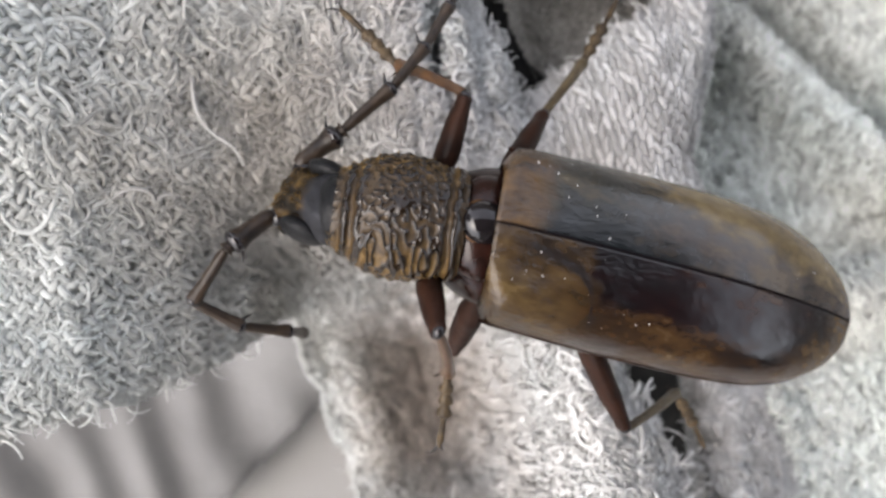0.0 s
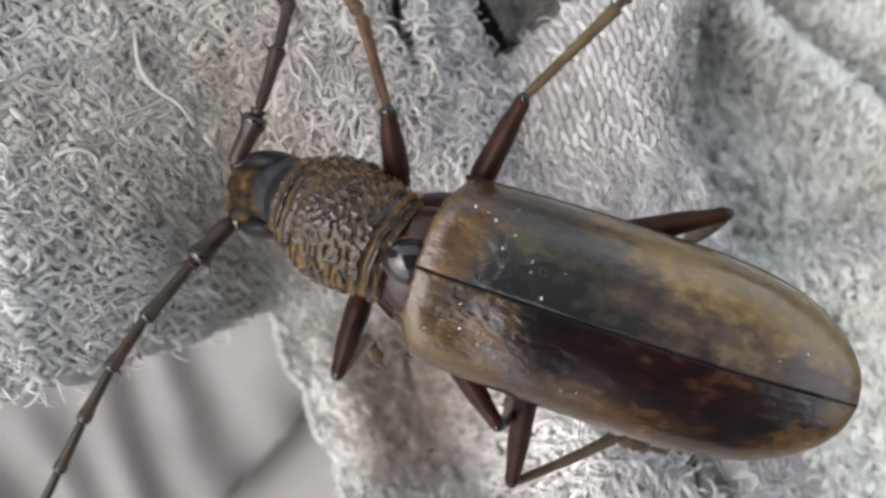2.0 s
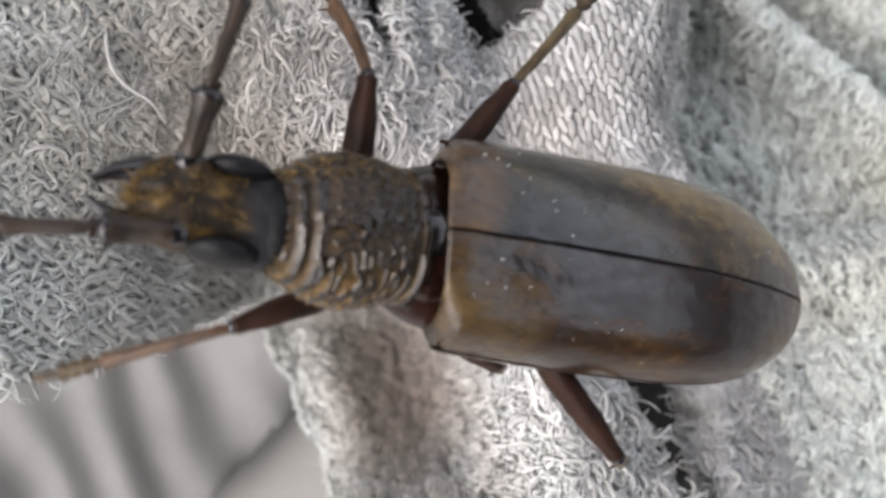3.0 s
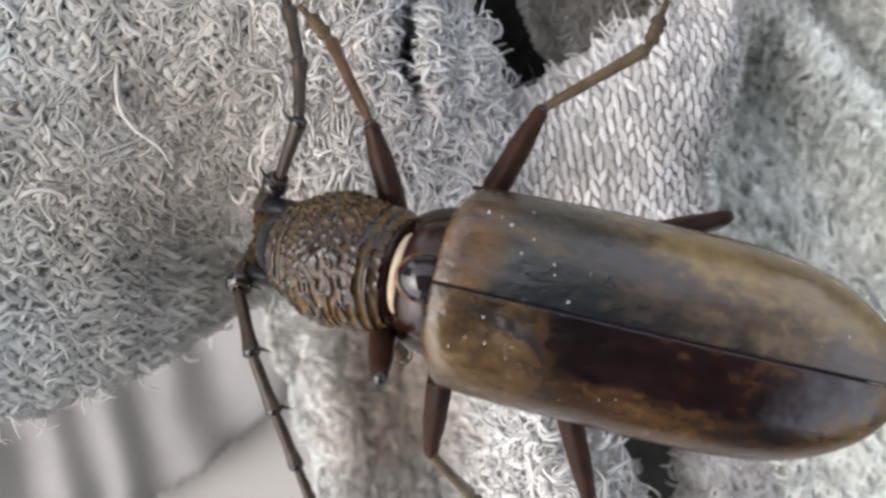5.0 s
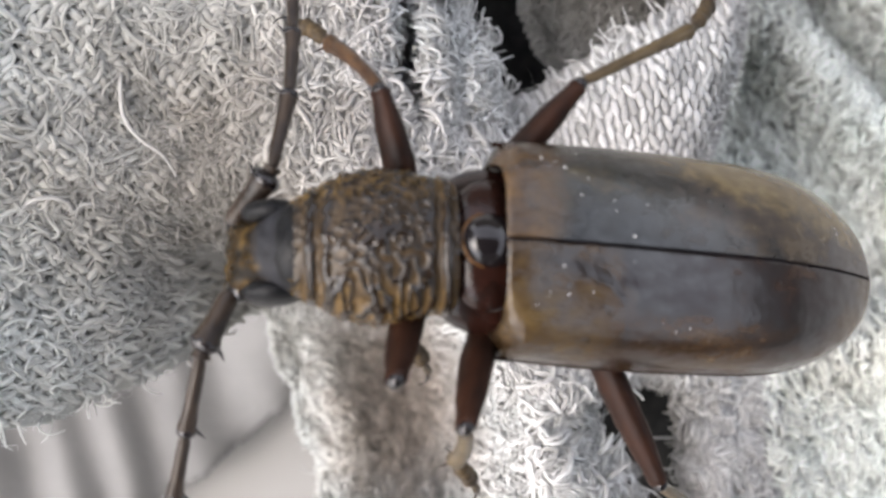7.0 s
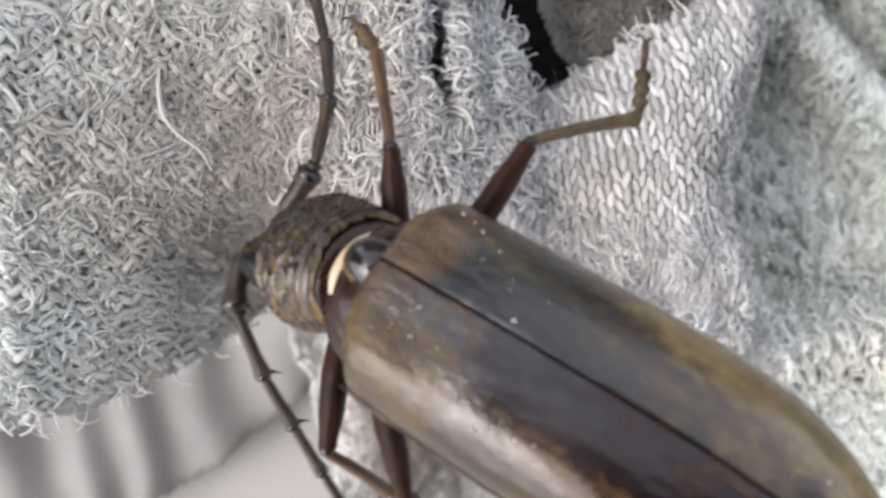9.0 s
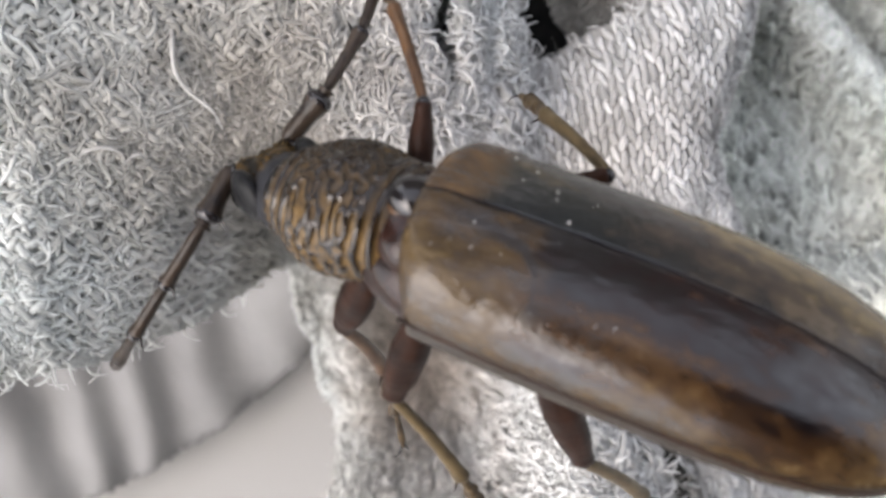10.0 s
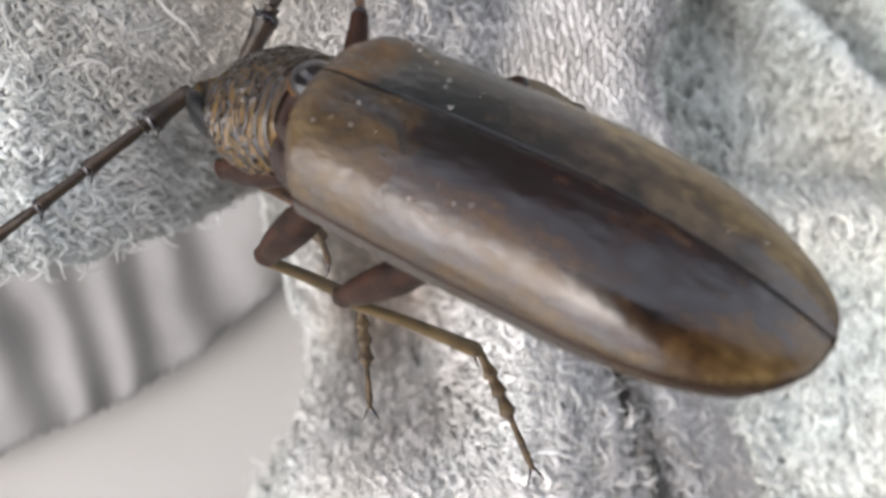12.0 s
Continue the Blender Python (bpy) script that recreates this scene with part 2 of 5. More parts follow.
PALE = mat_plain("pale_table_paint", (0.37, 0.365, 0.352), (0.42, 0.415, 0.4), 12, 0.45, 0.0002)
FOLD_GREY = mat_plain("grey_cotton", (0.14, 0.135, 0.13), (0.23, 0.225, 0.215), 500, 0.9, 0.0002)
FOLD_YARN = mat_plain("grey_cotton_yarn", (0.2, 0.195, 0.185), (0.33, 0.32, 0.305), 700, 0.9, 0.0001)
# near-black of the added sheets that darken the gap and the crack
SHADE_BLACK = mat_plain("charcoal_cotton", (0.012, 0.012, 0.012), (0.03, 0.03, 0.029), 500, 0.95, 0.0002)
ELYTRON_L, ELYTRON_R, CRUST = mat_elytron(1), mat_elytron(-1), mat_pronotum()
BLACK = mat_chitin("black_chitin", (0.006, 0.005, 0.006), (0.014, 0.011, 0.012), 500, 0.07, 0.3, 0.00001, (1, 1, 1), 0.5)
EYE = mat_chitin("eye_facets", (0.006, 0.0062, 0.007), (0.014, 0.0145, 0.016), 4200, 0.3, 0.06, 0.00004, (1, 1, 1), 0.15)
MAROON = mat_chitin("maroon_chitin", (0.010, 0.0045, 0.0035), (0.028, 0.010, 0.007), 700, 0.2, 0.2)
LEG_DARK = mat_chitin("femur_chitin", (0.012, 0.006, 0.0045), (0.036, 0.015, 0.009), 800, 0.44, 0.02, 0.00008, (0.4, 1, 1), 0.12)
LEG_BROWN = mat_chitin("fore_tibia_chitin", (0.04, 0.02, 0.012), (0.11, 0.058, 0.028), 900, 0.35, 0.2, 0.00008, (0.4, 1, 1))
LEG_TAN = mat_chitin("tibia_chitin", (0.055, 0.038, 0.019), (0.135, 0.096, 0.048), 900, 0.4, 0.1, 0.00008, (0.4, 1, 1))
TARSUS = mat_chitin("tarsus_chitin", (0.035, 0.024, 0.015), (0.11, 0.075, 0.038), 1300, 0.5, 0.1, 0.0001)
ANTENNA = mat_chitin("antenna_chitin", (0.012, 0.009, 0.008), (0.045, 0.03, 0.02), 1200, 0.4, 0.15, 0.00008, (0.4, 1, 1))
HEAD = mat_head()
DOWN = mat_chitin("golden_down", (0.10, 0.058, 0.016), (0.24, 0.15, 0.045), 900, 0.5, 0.0, 0.00002)
AMBER = mat_chitin("amber_rim", (0.075, 0.032, 0.01), (0.15, 0.07, 0.022), 900, 0.25, 0.4)
CREAM = mat_chitin("cream_membrane", (0.50, 0.40, 0.27), (0.68, 0.58, 0.43), 500, 0.35, 0.2)
DEW = mat_chitin("dry_flake", (0.7, 0.69, 0.66), (0.88, 0.87, 0.85), 3000, 0.25, 0.4, 0.00005)


# ---- towel ----
def step(a, b, v):
    f = np.clip((v - a) / (b - a), 0, 1)
    return f * f * (3 - 2 * f)


def side_of(X, Y, p, q):
    """Distance in mm from the line p-q, positive on its left."""
    dx, dy = q[0] - p[0], q[1] - p[1]
    return (dx * (Y - p[1]) - dy * (X - p[0])) / math.hypot(dx, dy)


def waves(X, Y, seed, size, rounds=5):
    r = np.random.RandomState(seed)
    out = np.zeros_like(X)
    for n in range(rounds):
        a, ph, f = r.uniform(0, math.tau), r.uniform(0, math.tau), r.uniform(0.6, 1.5) / size
        out += np.sin(math.tau * f * (X * math.cos(a) + Y * math.sin(a)) + ph)
    return out / rounds


def height(X, Y):
    """Height of the towel in mm over the plan in mm."""
    upper = np.interp(X, [-90, -60, -45, -36, -28, -18, -8, -2, 3, 7, 11, 16, 22, 26, 60, 90], [48, 38, 31, 25, 21, 18, 18, 15, 11, 5, 4, 7, 7, 5, 0, 0])
    # the lower fold: the sheet's rim, a deep combed flap, then the slope up to the crack
    foot = X - np.interp(Y, [-33, -25, -14, -8], [2.5, 1.5, -1.0, -2.0]) * step(15, 7, X)
    lower = np.interp(foot, [-90, -40, -30, -26, -23.5, -21.5, -19, -15, -10, -5, -2, 0.5, 2.5, 5, 7.5, 10, 15, 19, 25, 32, 45, 60, 90], [36, 24, 14, 1, -11, -19, -23, -25.5, -30, -33.5, -33.5, -26, -12, 4, 12, 14, 11.5, 6, 4, -6, -18, -24, -30])
    near = np.interp(X, [-90, -26, -20, -14, -6, 8, 15, 22, 26, 34, 50, 90], [-26, -26, -20, -6, 4, 13, 13, 7, 5, -5, -18, -30])
    lower = lower + (near - lower) * step(-27, -45, Y)
    z = lower + (upper - lower) * step(-13, 5, Y + 0.12 * X)
    z = z + 0.18 * np.maximum(0, Y - 6) * step(0, -25, X)
    # the drop on the right of the ridge
    brink = np.interp(Y, [-6, 3, 8, 16, 21, 27, 40], [30, 26.5, 25.2, 27.6, 29.6, 30.4, 31])
    fall = step(-1.5, 9, X - brink) * step(-14, -4, Y)
    z = z + fall * (-26 - 0.05 * (X - 30) - z)
    # hollow in front of the head
    z = z - 2.5 * np.exp(-(((X + 21) / 7) ** 2 + ((Y + 3) / 5) ** 2))
    # crack in the lower fold and a small slit beside the ridge
    z = z - 6 * np.exp(-((rift(X, Y) / 1.15) ** 4)) * step(-12.5, -15, Y)
    cleft = X - np.interp(Y, [10, 14, 18, 23, 28, 36], [-2.4, -3.0, -4.1, -3.6, -4.6, -4.0])
    z = z - (11 * np.exp(-(((Y - 18.5) / 2.6) ** 2)) + 5.0 * step(11, 15, Y)) * np.exp(-((cleft / 0.8) ** 2))
    z = z - 3.0 * np.exp(-(((X - np.interp(Y, [10, 20, 30], [1.0, 0.4, -0.8])) / 1.1) ** 2)) * step(9, 14, Y)
    # soft creases on the far right
    z = z + fall * (8 * np.exp(-((side_of(X, Y, (40.6, 28), (55.5, 14)) / 4.2) ** 2)) - 7 * np.exp(-((side_of(X, Y, (51, 30), (63, 16)) / 4.5) ** 2)))
    return z + 0.9 * waves(X, Y, 3, 17) + 0.35 * waves(X, Y, 5, 6)


def rift(X, Y):
    """Distance from the middle of the crack in the lower fold, in half widths; its lips wander."""
    mid = np.interp(Y, [-46, -40, -35, -30, -26, -23, -19, -15, -12], [29.0, 27.0, 25.8, 24.4, 23.6, 22.8, 20.8, 20.7, 20.4]) + 0.7 * waves(0 * X, Y, 81, 6)
    wide = np.interp(Y, [-46, -33, -27, -23.5, -19, -15.5, -13], [1.5, 1.8, 2.6, 3.2, 5.0, 4.8, 2.6]) + 0.5 * waves(X, Y, 82, 3.5)
    return (X - mid) / np.maximum(wide, 0.6)


def open_below(X, Y):
    """Positive where the towel ends: over the lower cloth and over the gap behind the ridge."""
    edge = np.interp(X, [-95, -55, -45, -36, -31.5, -28, -26, -24.6, -22.4, -19.5, -17], [-24, -18.6, -16.6, -14.4, -12.6, -11.0, -9.0, -6.9, -6.2, -5.6, -5.0])
    under = edge - Y + 0.6 * waves(X, Y, 9, 7)
    left = np.interp(Y, [-60, -50, -41, -36, -32, -28, -22, -17.6, -14.7, -11.8, -8.9, -6.7, -4.5, -2], [-29, -24, -18.5, -16.4, -15.8, -16.4, -17.9, -19.1, -20.4, -21.1, -21.8, -22.2, -22.6, -23.5]) - X + 0.5 * waves(X, Y, 12, 5)
    gap = np.minimum(side_of(X, Y, (4, 14), (24.5, 26)), X - np.interp(Y, [16, 17.5, 20.2, 25.8, 45], [6.2, 5.8, 4.8, 1.4, -3.0])) + 0.8 * waves(X, Y, 14, 4)
    gap = np.minimum(gap, 31 - Y)
    split = np.minimum(np.minimum(3.2 * (1.1 - np.abs(rift(X, Y))), -13.5 - Y), Y + 50)
    return np.maximum(np.maximum(np.minimum(under, left), np.where(Y > 12, gap, -9.0)), split)


def droop(bare):
    return 5.0 * step(-7, 1.0, bare) ** 1.6


def mesh_of(name, verts, faces, mats, smooth=True):
    me = bpy.data.meshes.new(name)
    verts, faces = np.asarray(verts, np.float32), np.asarray(faces, np.int32)
    me.vertices.add(len(verts))
    me.vertices.foreach_set("co", verts.ravel())
    me.loops.add(faces.size)
    me.loops.foreach_set("vertex_index", faces.ravel())
    me.polygons.add(len(faces))
    me.polygons.foreach_set("loop_start", np.arange(len(faces), dtype=np.int32) * faces.shape[1])
    me.polygons.foreach_set("use_smooth", np.full(len(faces), smooth))
    me.update(calc_edges=True)
    for m in mats:
        me.materials.append(m)
    return me


def grid_faces(nu, nv):
    i, j = np.meshgrid(np.arange(nu - 1), np.arange(nv - 1), indexing="ij")
    a = i * nv + j
    return np.stack([a, a + nv, a + nv + 1, a + 1], -1).reshape(-1, 4)


def towel():
    xs, ys = np.arange(-68, 86, 0.32), np.arange(-56, 50, 0.32)
    X, Y = np.meshgrid(xs, ys, indexing="ij")
    z = height(X, Y)
    # over-and-under ground weave, ribbed on the far side
    u, v = (X * 0.83 + Y * 0.56) / 0.82, (Y * 0.83 - X * 0.56) / 0.62
    knit = np.abs(np.sin(math.pi * u)) ** 0.6 * (0.55 + 0.45 * np.cos(math.pi * (v + np.floor(u))))
    ribs = np.sin(math.tau * (X + 0.12 * Y + 0.4 * waves(X, Y, 19, 9)) / 1.9)
    far = step(29, 34, X)
    z = z + 0.1 * knit * (1 - far) + far * 0.22 * ribs * step(-14, -2, Y)
    bare = open_below(X, Y)
    z = z - droop(bare)
    faces = grid_faces(len(xs), len(ys))
    keep = (bare.ravel()[faces] < 0.8).all(1)
    beyond = (X - far_edge(X, Y)).ravel()[faces].mean(1) > 0
    verts = np.stack([X, Y, z], -1).reshape(-1, 3) * 0.001
    for name, part_of, mat, label in (
        ("towel", keep & ~beyond, WEAVE, "crumpled pale grey terry towel with worn looped pile"),
        ("ribbed_towel", keep & beyond, WEAVE_FAR, "greenish grey ribbed towel lying lower behind the ridge"),
    ):
        used, index = np.unique(faces[part_of], return_inverse=True)
        ob = new(name, mesh_of(name, verts[used], index.reshape(-1, 4), [mat]))
        thick = ob.modifiers.new("thickness", "SOLIDIFY")
        thick.thickness, thick.offset = 0.0012, -1
        tagged(ob, label, "towel", kind="structure")


def far_edge(X, Y):
    """Where the pale towel ends and the ribbed one begins."""
    return np.interp(Y, [-60, -20, -8, 3, 8, 16, 21, 27, 40], [50, 36, 32, 29, 28, 30, 32, 33, 34]) + 0.8 * waves(X, Y, 33, 6)


def tubes(name, paths, radius, sides, mat):
    """One mesh of many yarns; paths is (yarns, points, 3) in mm, radius (yarns, points)."""
    n, s, _ = paths.shape
    along = np.gradient(paths, axis=1)
    along /= np.linalg.norm(along, axis=2, keepdims=True) + 1e-9
    ref = np.where(np.abs(along[..., 2:3]) > 0.9, np.array([1.0, 0, 0]), np.array([0, 0, 1.0]))
    a = np.cross(along, ref)
    a /= np.linalg.norm(a, axis=2, keepdims=True) + 1e-9
    b = np.cross(along, a)
    turn = np.arange(sides) * math.tau / sides
    ring = a[:, :, None] * np.cos(turn)[:, None] + b[:, :, None] * np.sin(turn)[:, None]
    verts = paths[:, :, None] + ring * radius[:, :, None, None]
    i, j = np.meshgrid(np.arange(s - 1), np.arange(sides), indexing="ij")
    q = np.stack([i * sides + j, i * sides + (j + 1) % sides, (i + 1) * sides + (j + 1) % sides, (i + 1) * sides + j], -1).reshape(-1, 4)
    faces = (np.arange(n)[:, None, None] * (s * sides) + q).reshape(-1, 4)
    return mesh_of(name, verts.reshape(-1, 3) * 0.001, faces, [mat])


def comb(x, y):
    """The way the worn pile leans, in radians over the plan."""
    left = 1.3 + 1.5 * waves(x, y, 21, 12)
    mid = 1.75 + 0.5 * waves(x, y, 22, 8)
    low = -1.1 + 0.7 * waves(x, y, 23, 7)
    way = left + (mid - left) * step(-16, -6, x)
    return way + (low - way) * step(0, -10, y + 0.12 * x)


def pile(r, count, box, where, reach, up, curl, rad, bare=0.0, spread=0.6, points=9, tail=0.8, way=None):
    """Paths of pile yarns that rise out of the weave, curl and fall back; bare thins them out in patches."""
    x, y = r.uniform(box[0], box[1], count), r.uniform(box[2], box[3], count)
    patch = waves(x, y, 27, 13) + 0.6 * waves(x, y, 28, 5)
    ok = where(x, y) & (open_below(x, y) < 0.3) & (height(x, y) > -40) & (patch > r.uniform(-0.9, 0.9, count) * (1 - bare) - 0.9 + 1.1 * bare)
    x, y = x[ok], y[ok]
    steep = slope_of(x, y)
    x, y, steep = x[steep < 9], y[steep < 9], steep[steep < 9]
    n = len(x)
    s = np.linspace(0, 1, points)[None]
    lean = (comb(x, y) if way is None else np.full(n, way))[:, None] + r.normal(0, spread, n)[:, None]
    f = r.uniform(*reach, n)[:, None] * s / np.sqrt(1 + 0.7 * steep[:, None] ** 2)
    bow, ph = r.normal(0, curl, n)[:, None], r.uniform(0, math.tau, n)[:, None]
    g = bow * np.sin(math.pi * s * r.uniform(0.7, 2.4, n)[:, None] + 0.4 * ph) + 0.08 * np.sin(9 * s + ph)
    f = f + 0.6 * np.abs(bow) * np.sin(4.5 * s + ph)
    px, py = x[:, None] + f * np.cos(lean) - g * np.sin(lean), y[:, None] + f * np.sin(lean) + g * np.cos(lean)
    lift = 0.12 + r.uniform(*up, n)[:, None] * np.sin(math.pi * np.minimum(1, s * r.uniform(tail, 1.05, n)[:, None]))
    width = r.uniform(*rad, n)[:, None] * (1 - 0.45 * np.abs(2 * s - 1) ** 3)
    return laid(px, py, lift), width


def tufts(r, count, box, where, reach, up, rad, bare=0.0, each=9, points=10, spread=0.5):
    """Paths of yarn ends that lie together in combed locks."""
    x, y = r.uniform(box[0], box[1], count), r.uniform(box[2], box[3], count)
    patch = waves(x, y, 27, 13) + 0.6 * waves(x, y, 28, 5)
    ok = where(x, y) & (open_below(x, y) < -0.2) & (slope_of(x, y) < 6) & (patch > r.uniform(-0.9, 0.9, count) * (1 - bare) - 0.9 + 1.1 * bare)
    x, y = x[ok], y[ok]
    n = len(x)
    lean, bow, long, ph = comb(x, y) + r.normal(0, spread, n), r.normal(0, 0.7, n), r.uniform(*reach, n), r.uniform(0, math.tau, n)
    x, y, lean, bow, long, ph = (np.repeat(q, each) for q in (x, y, lean, bow, long, ph))
    n = len(x)
    out = r.normal(0, 0.45, n)
    x, y = x - out * np.sin(lean) + r.normal(0, 0.3, n) * np.cos(lean), y + out * np.cos(lean) + r.normal(0, 0.3, n) * np.sin(lean)
    lean, bow, long = lean + r.normal(0, 0.12, n) - 0.12 * out, bow + r.normal(0, 0.15, n), long * r.uniform(0.6, 1.1, n)
    steep = slope_of(x, y)
    s = np.linspace(0, 1, points)[None]
    f = (long / np.sqrt(1 + 0.6 * steep ** 2))[:, None] * s
    g = bow[:, None] * s ** 1.6 + 0.16 * np.sin(6 * s + ph[:, None] + r.normal(0, 0.5, n)[:, None])
    lean = lean[:, None]
    px, py = x[:, None] + f * np.cos(lean) - g * np.sin(lean), y[:, None] + f * np.sin(lean) + g * np.cos(lean)
    lift = 0.1 + r.uniform(*up, n)[:, None] * np.sin(math.pi * np.minimum(1, s * 0.9)) + 0.1 * np.sin(8 * s + ph[:, None])
    return laid(px, py, lift), r.uniform(*rad, n)[:, None] * (1 - 0.6 * s ** 3)


def curls(r, count, box, where, long, up, turns, rad, bare, points=18):
    """Paths of thick pulled loops that wind over the weave."""
    x, y = r.uniform(box[0], box[1], count), r.uniform(box[2], box[3], count)
    patch = waves(x, y, 57, 11) + 0.6 * waves(x, y, 58, 5)
    ok = where(x, y) & (open_below(x, y) < -1.0) & (slope_of(x, y) < 3) & (patch > r.uniform(-0.9, 0.9, count) * (1 - bare) - 0.9 + 1.1 * bare)
    x, y = x[ok], y[ok]
    n = len(x)
    s = np.linspace(0, 1, points)[None]
    bend, ph = r.normal(0, turns, n)[:, None], r.uniform(0, math.tau, n)[:, None]
    heading = comb(x, y)[:, None] + r.normal(0, 0.9, n)[:, None] + bend * np.sin(math.pi * s * r.uniform(0.6, 1.6, n)[:, None]) + 0.9 * np.sin(5 * s + ph)
    leg = r.uniform(*long, n)[:, None] / (points - 1)
    px, py = x[:, None] + np.cumsum(np.cos(heading) * leg, 1), y[:, None] + np.cumsum(np.sin(heading) * leg, 1)
    lift = 0.2 + r.uniform(*up, n)[:, None] * np.abs(np.sin(math.pi * s * r.uniform(0.8, 2.2, n)[:, None] + 0.2 * ph))
    width = r.uniform(*rad, n)[:, None] * (1 - 0.5 * np.abs(2 * s - 1) ** 4)
    held = open_below(px, py).max(1) < -0.2
    return laid(px, py, lift)[held], width[held]


def fringe(r, count, box, reach, rad, points=8):
    """Paths of frayed ends that stick out over the towel's open edges."""
    x, y = r.uniform(box[0], box[1], count), r.uniform(box[2], box[3], count)
    bare = open_below(x, y)
    ok = (bare > -1.6) & (bare < 0.6) & (height(x, y) > -30)
    x, y = x[ok], y[ok]
    n = len(x)
    ex, ey = open_below(x + 0.4, y) - open_below(x - 0.4, y), open_below(x, y + 0.4) - open_below(x, y - 0.4)
    s = np.linspace(0, 1, points)[None]
    lean = (np.arctan2(ey, ex) + r.normal(0, 0.7, n))[:, None] + r.normal(0, 0.7, n)[:, None] * s
    long = r.uniform(*reach, n)[:, None]
    px, py = x[:, None] + long * s * np.cos(lean), y[:, None] + long * s * np.sin(lean)
    rise = r.uniform(0.1, 0.9, n)[:, None] * np.sin(2.6 * s)
    path = np.stack([px, py, ground(x, y)[:, None] + 0.1 + rise - r.uniform(0.0, 0.5, n)[:, None] * long * s ** 2], -1)
    return path, r.uniform(*rad, n)[:, None] * (1 - 0.5 * s ** 3)


def ground(x, y):
    return height(x, y) - droop(open_below(x, y))


def laid(px, py, lift):
    """Points raised off the towel along its own normal."""
    gx, gy = (ground(px + 0.3, py) - ground(px - 0.3, py)) / 0.6, (ground(px, py + 0.3) - ground(px, py - 0.3)) / 0.6
    size = np.sqrt(1 + gx**2 + gy**2)
    return np.stack([px - gx / size * lift, py - gy / size * lift, ground(px, py) + lift / size], -1)


def slope_of(x, y):
    return np.hypot(ground(x + 0.4, y) - ground(x - 0.4, y), ground(x, y + 0.4) - ground(x, y - 0.4)) / 0.8


def frayed(r, count, box, long, rad, points=10):
    """Paths of loops and ends that stand over the lips of the crack."""
    x, y = r.uniform(box[0], box[1], count), r.uniform(box[2], box[3], count)
    d = rift(x, y)
    ok = (np.abs(d) > 1.15) & (np.abs(d) < 2.0)
    x, y, d = x[ok], y[ok], d[ok]
    n = len(x)
    s = np.linspace(0, 1, points)[None]
    lean = (np.where(d > 0, math.pi, 0.0) + r.normal(0, 0.8, n))[:, None] + r.normal(0, 1.3, n)[:, None] * s
    leg = r.uniform(*long, n)[:, None] / (points - 1)
    px, py = x[:, None] + np.cumsum(np.cos(lean) * leg, 1), y[:, None] + np.cumsum(np.sin(lean) * leg, 1)
    top = ground(x + np.where(d > 0, 1.5, -1.5), y)[:, None]
    z = top - 0.6 + r.uniform(0.1, 0.9, n)[:, None] * np.sin(2.8 * s) - r.uniform(0.0, 1.6, n)[:, None] * s ** 2
    return np.stack([px, py, z], -1), r.uniform(*rad, n)[:, None] * (1 - 0.4 * s ** 3)


def stitches(r, box, where, row, pitch, turn, zigzag):
    """Paths of the short yarn humps of the ground weave, row beside row."""
    reach = 0.75 * max(box[1] - box[0], box[3] - box[2])
    u, v = np.meshgrid(np.arange(-reach, reach, row), np.arange(-reach, reach, pitch), indexing="ij")
    rank = np.arange(u.shape[0])[:, None] + 0 * u
    v = v + 0.5 * pitch * (rank % 2)
    u, v = u + r.normal(0, 0.05, u.shape), v + r.normal(0, 0.06, u.shape)
    cx, cy = 0.5 * (box[0] + box[1]), 0.5 * (box[2] + box[3])
    x, y = cx + u * math.cos(turn) - v * math.sin(turn), cy + u * math.sin(turn) + v * math.cos(turn)
    x, y = x + 0.5 * waves(x, y, 61, 14), y + 0.5 * waves(x, y, 62, 14)
    ok = (x > box[0]) & (x < box[1]) & (y > box[2]) & (y < box[3]) & where(x, y) & (open_below(x, y) < 0.0)
    x, y, rank = x[ok], y[ok], rank[ok]
    ok = slope_of(x, y) < 3.5
    x, y, rank = x[ok], y[ok], rank[ok]
    s = np.linspace(-0.5, 0.5, 6)[None]
    way = (turn + math.pi / 2 + zigzag * np.where(rank % 2, 1.0, -1.0) + r.normal(0, 0.14, len(x)))[:, None]
    long = (pitch * r.uniform(0.95, 1.2, len(x)))[:, None]
    lift = 0.14 + 0.26 * np.cos(math.pi * s * 1.05) * r.uniform(0.8, 1.15, len(x))[:, None]
    rad = row * r.uniform(0.40, 0.50, len(x))[:, None] * (1 - 0.5 * np.abs(2 * s) ** 3)
    return laid(x[:, None] + s * long * np.cos(way), y[:, None] + s * long * np.sin(way), lift), rad


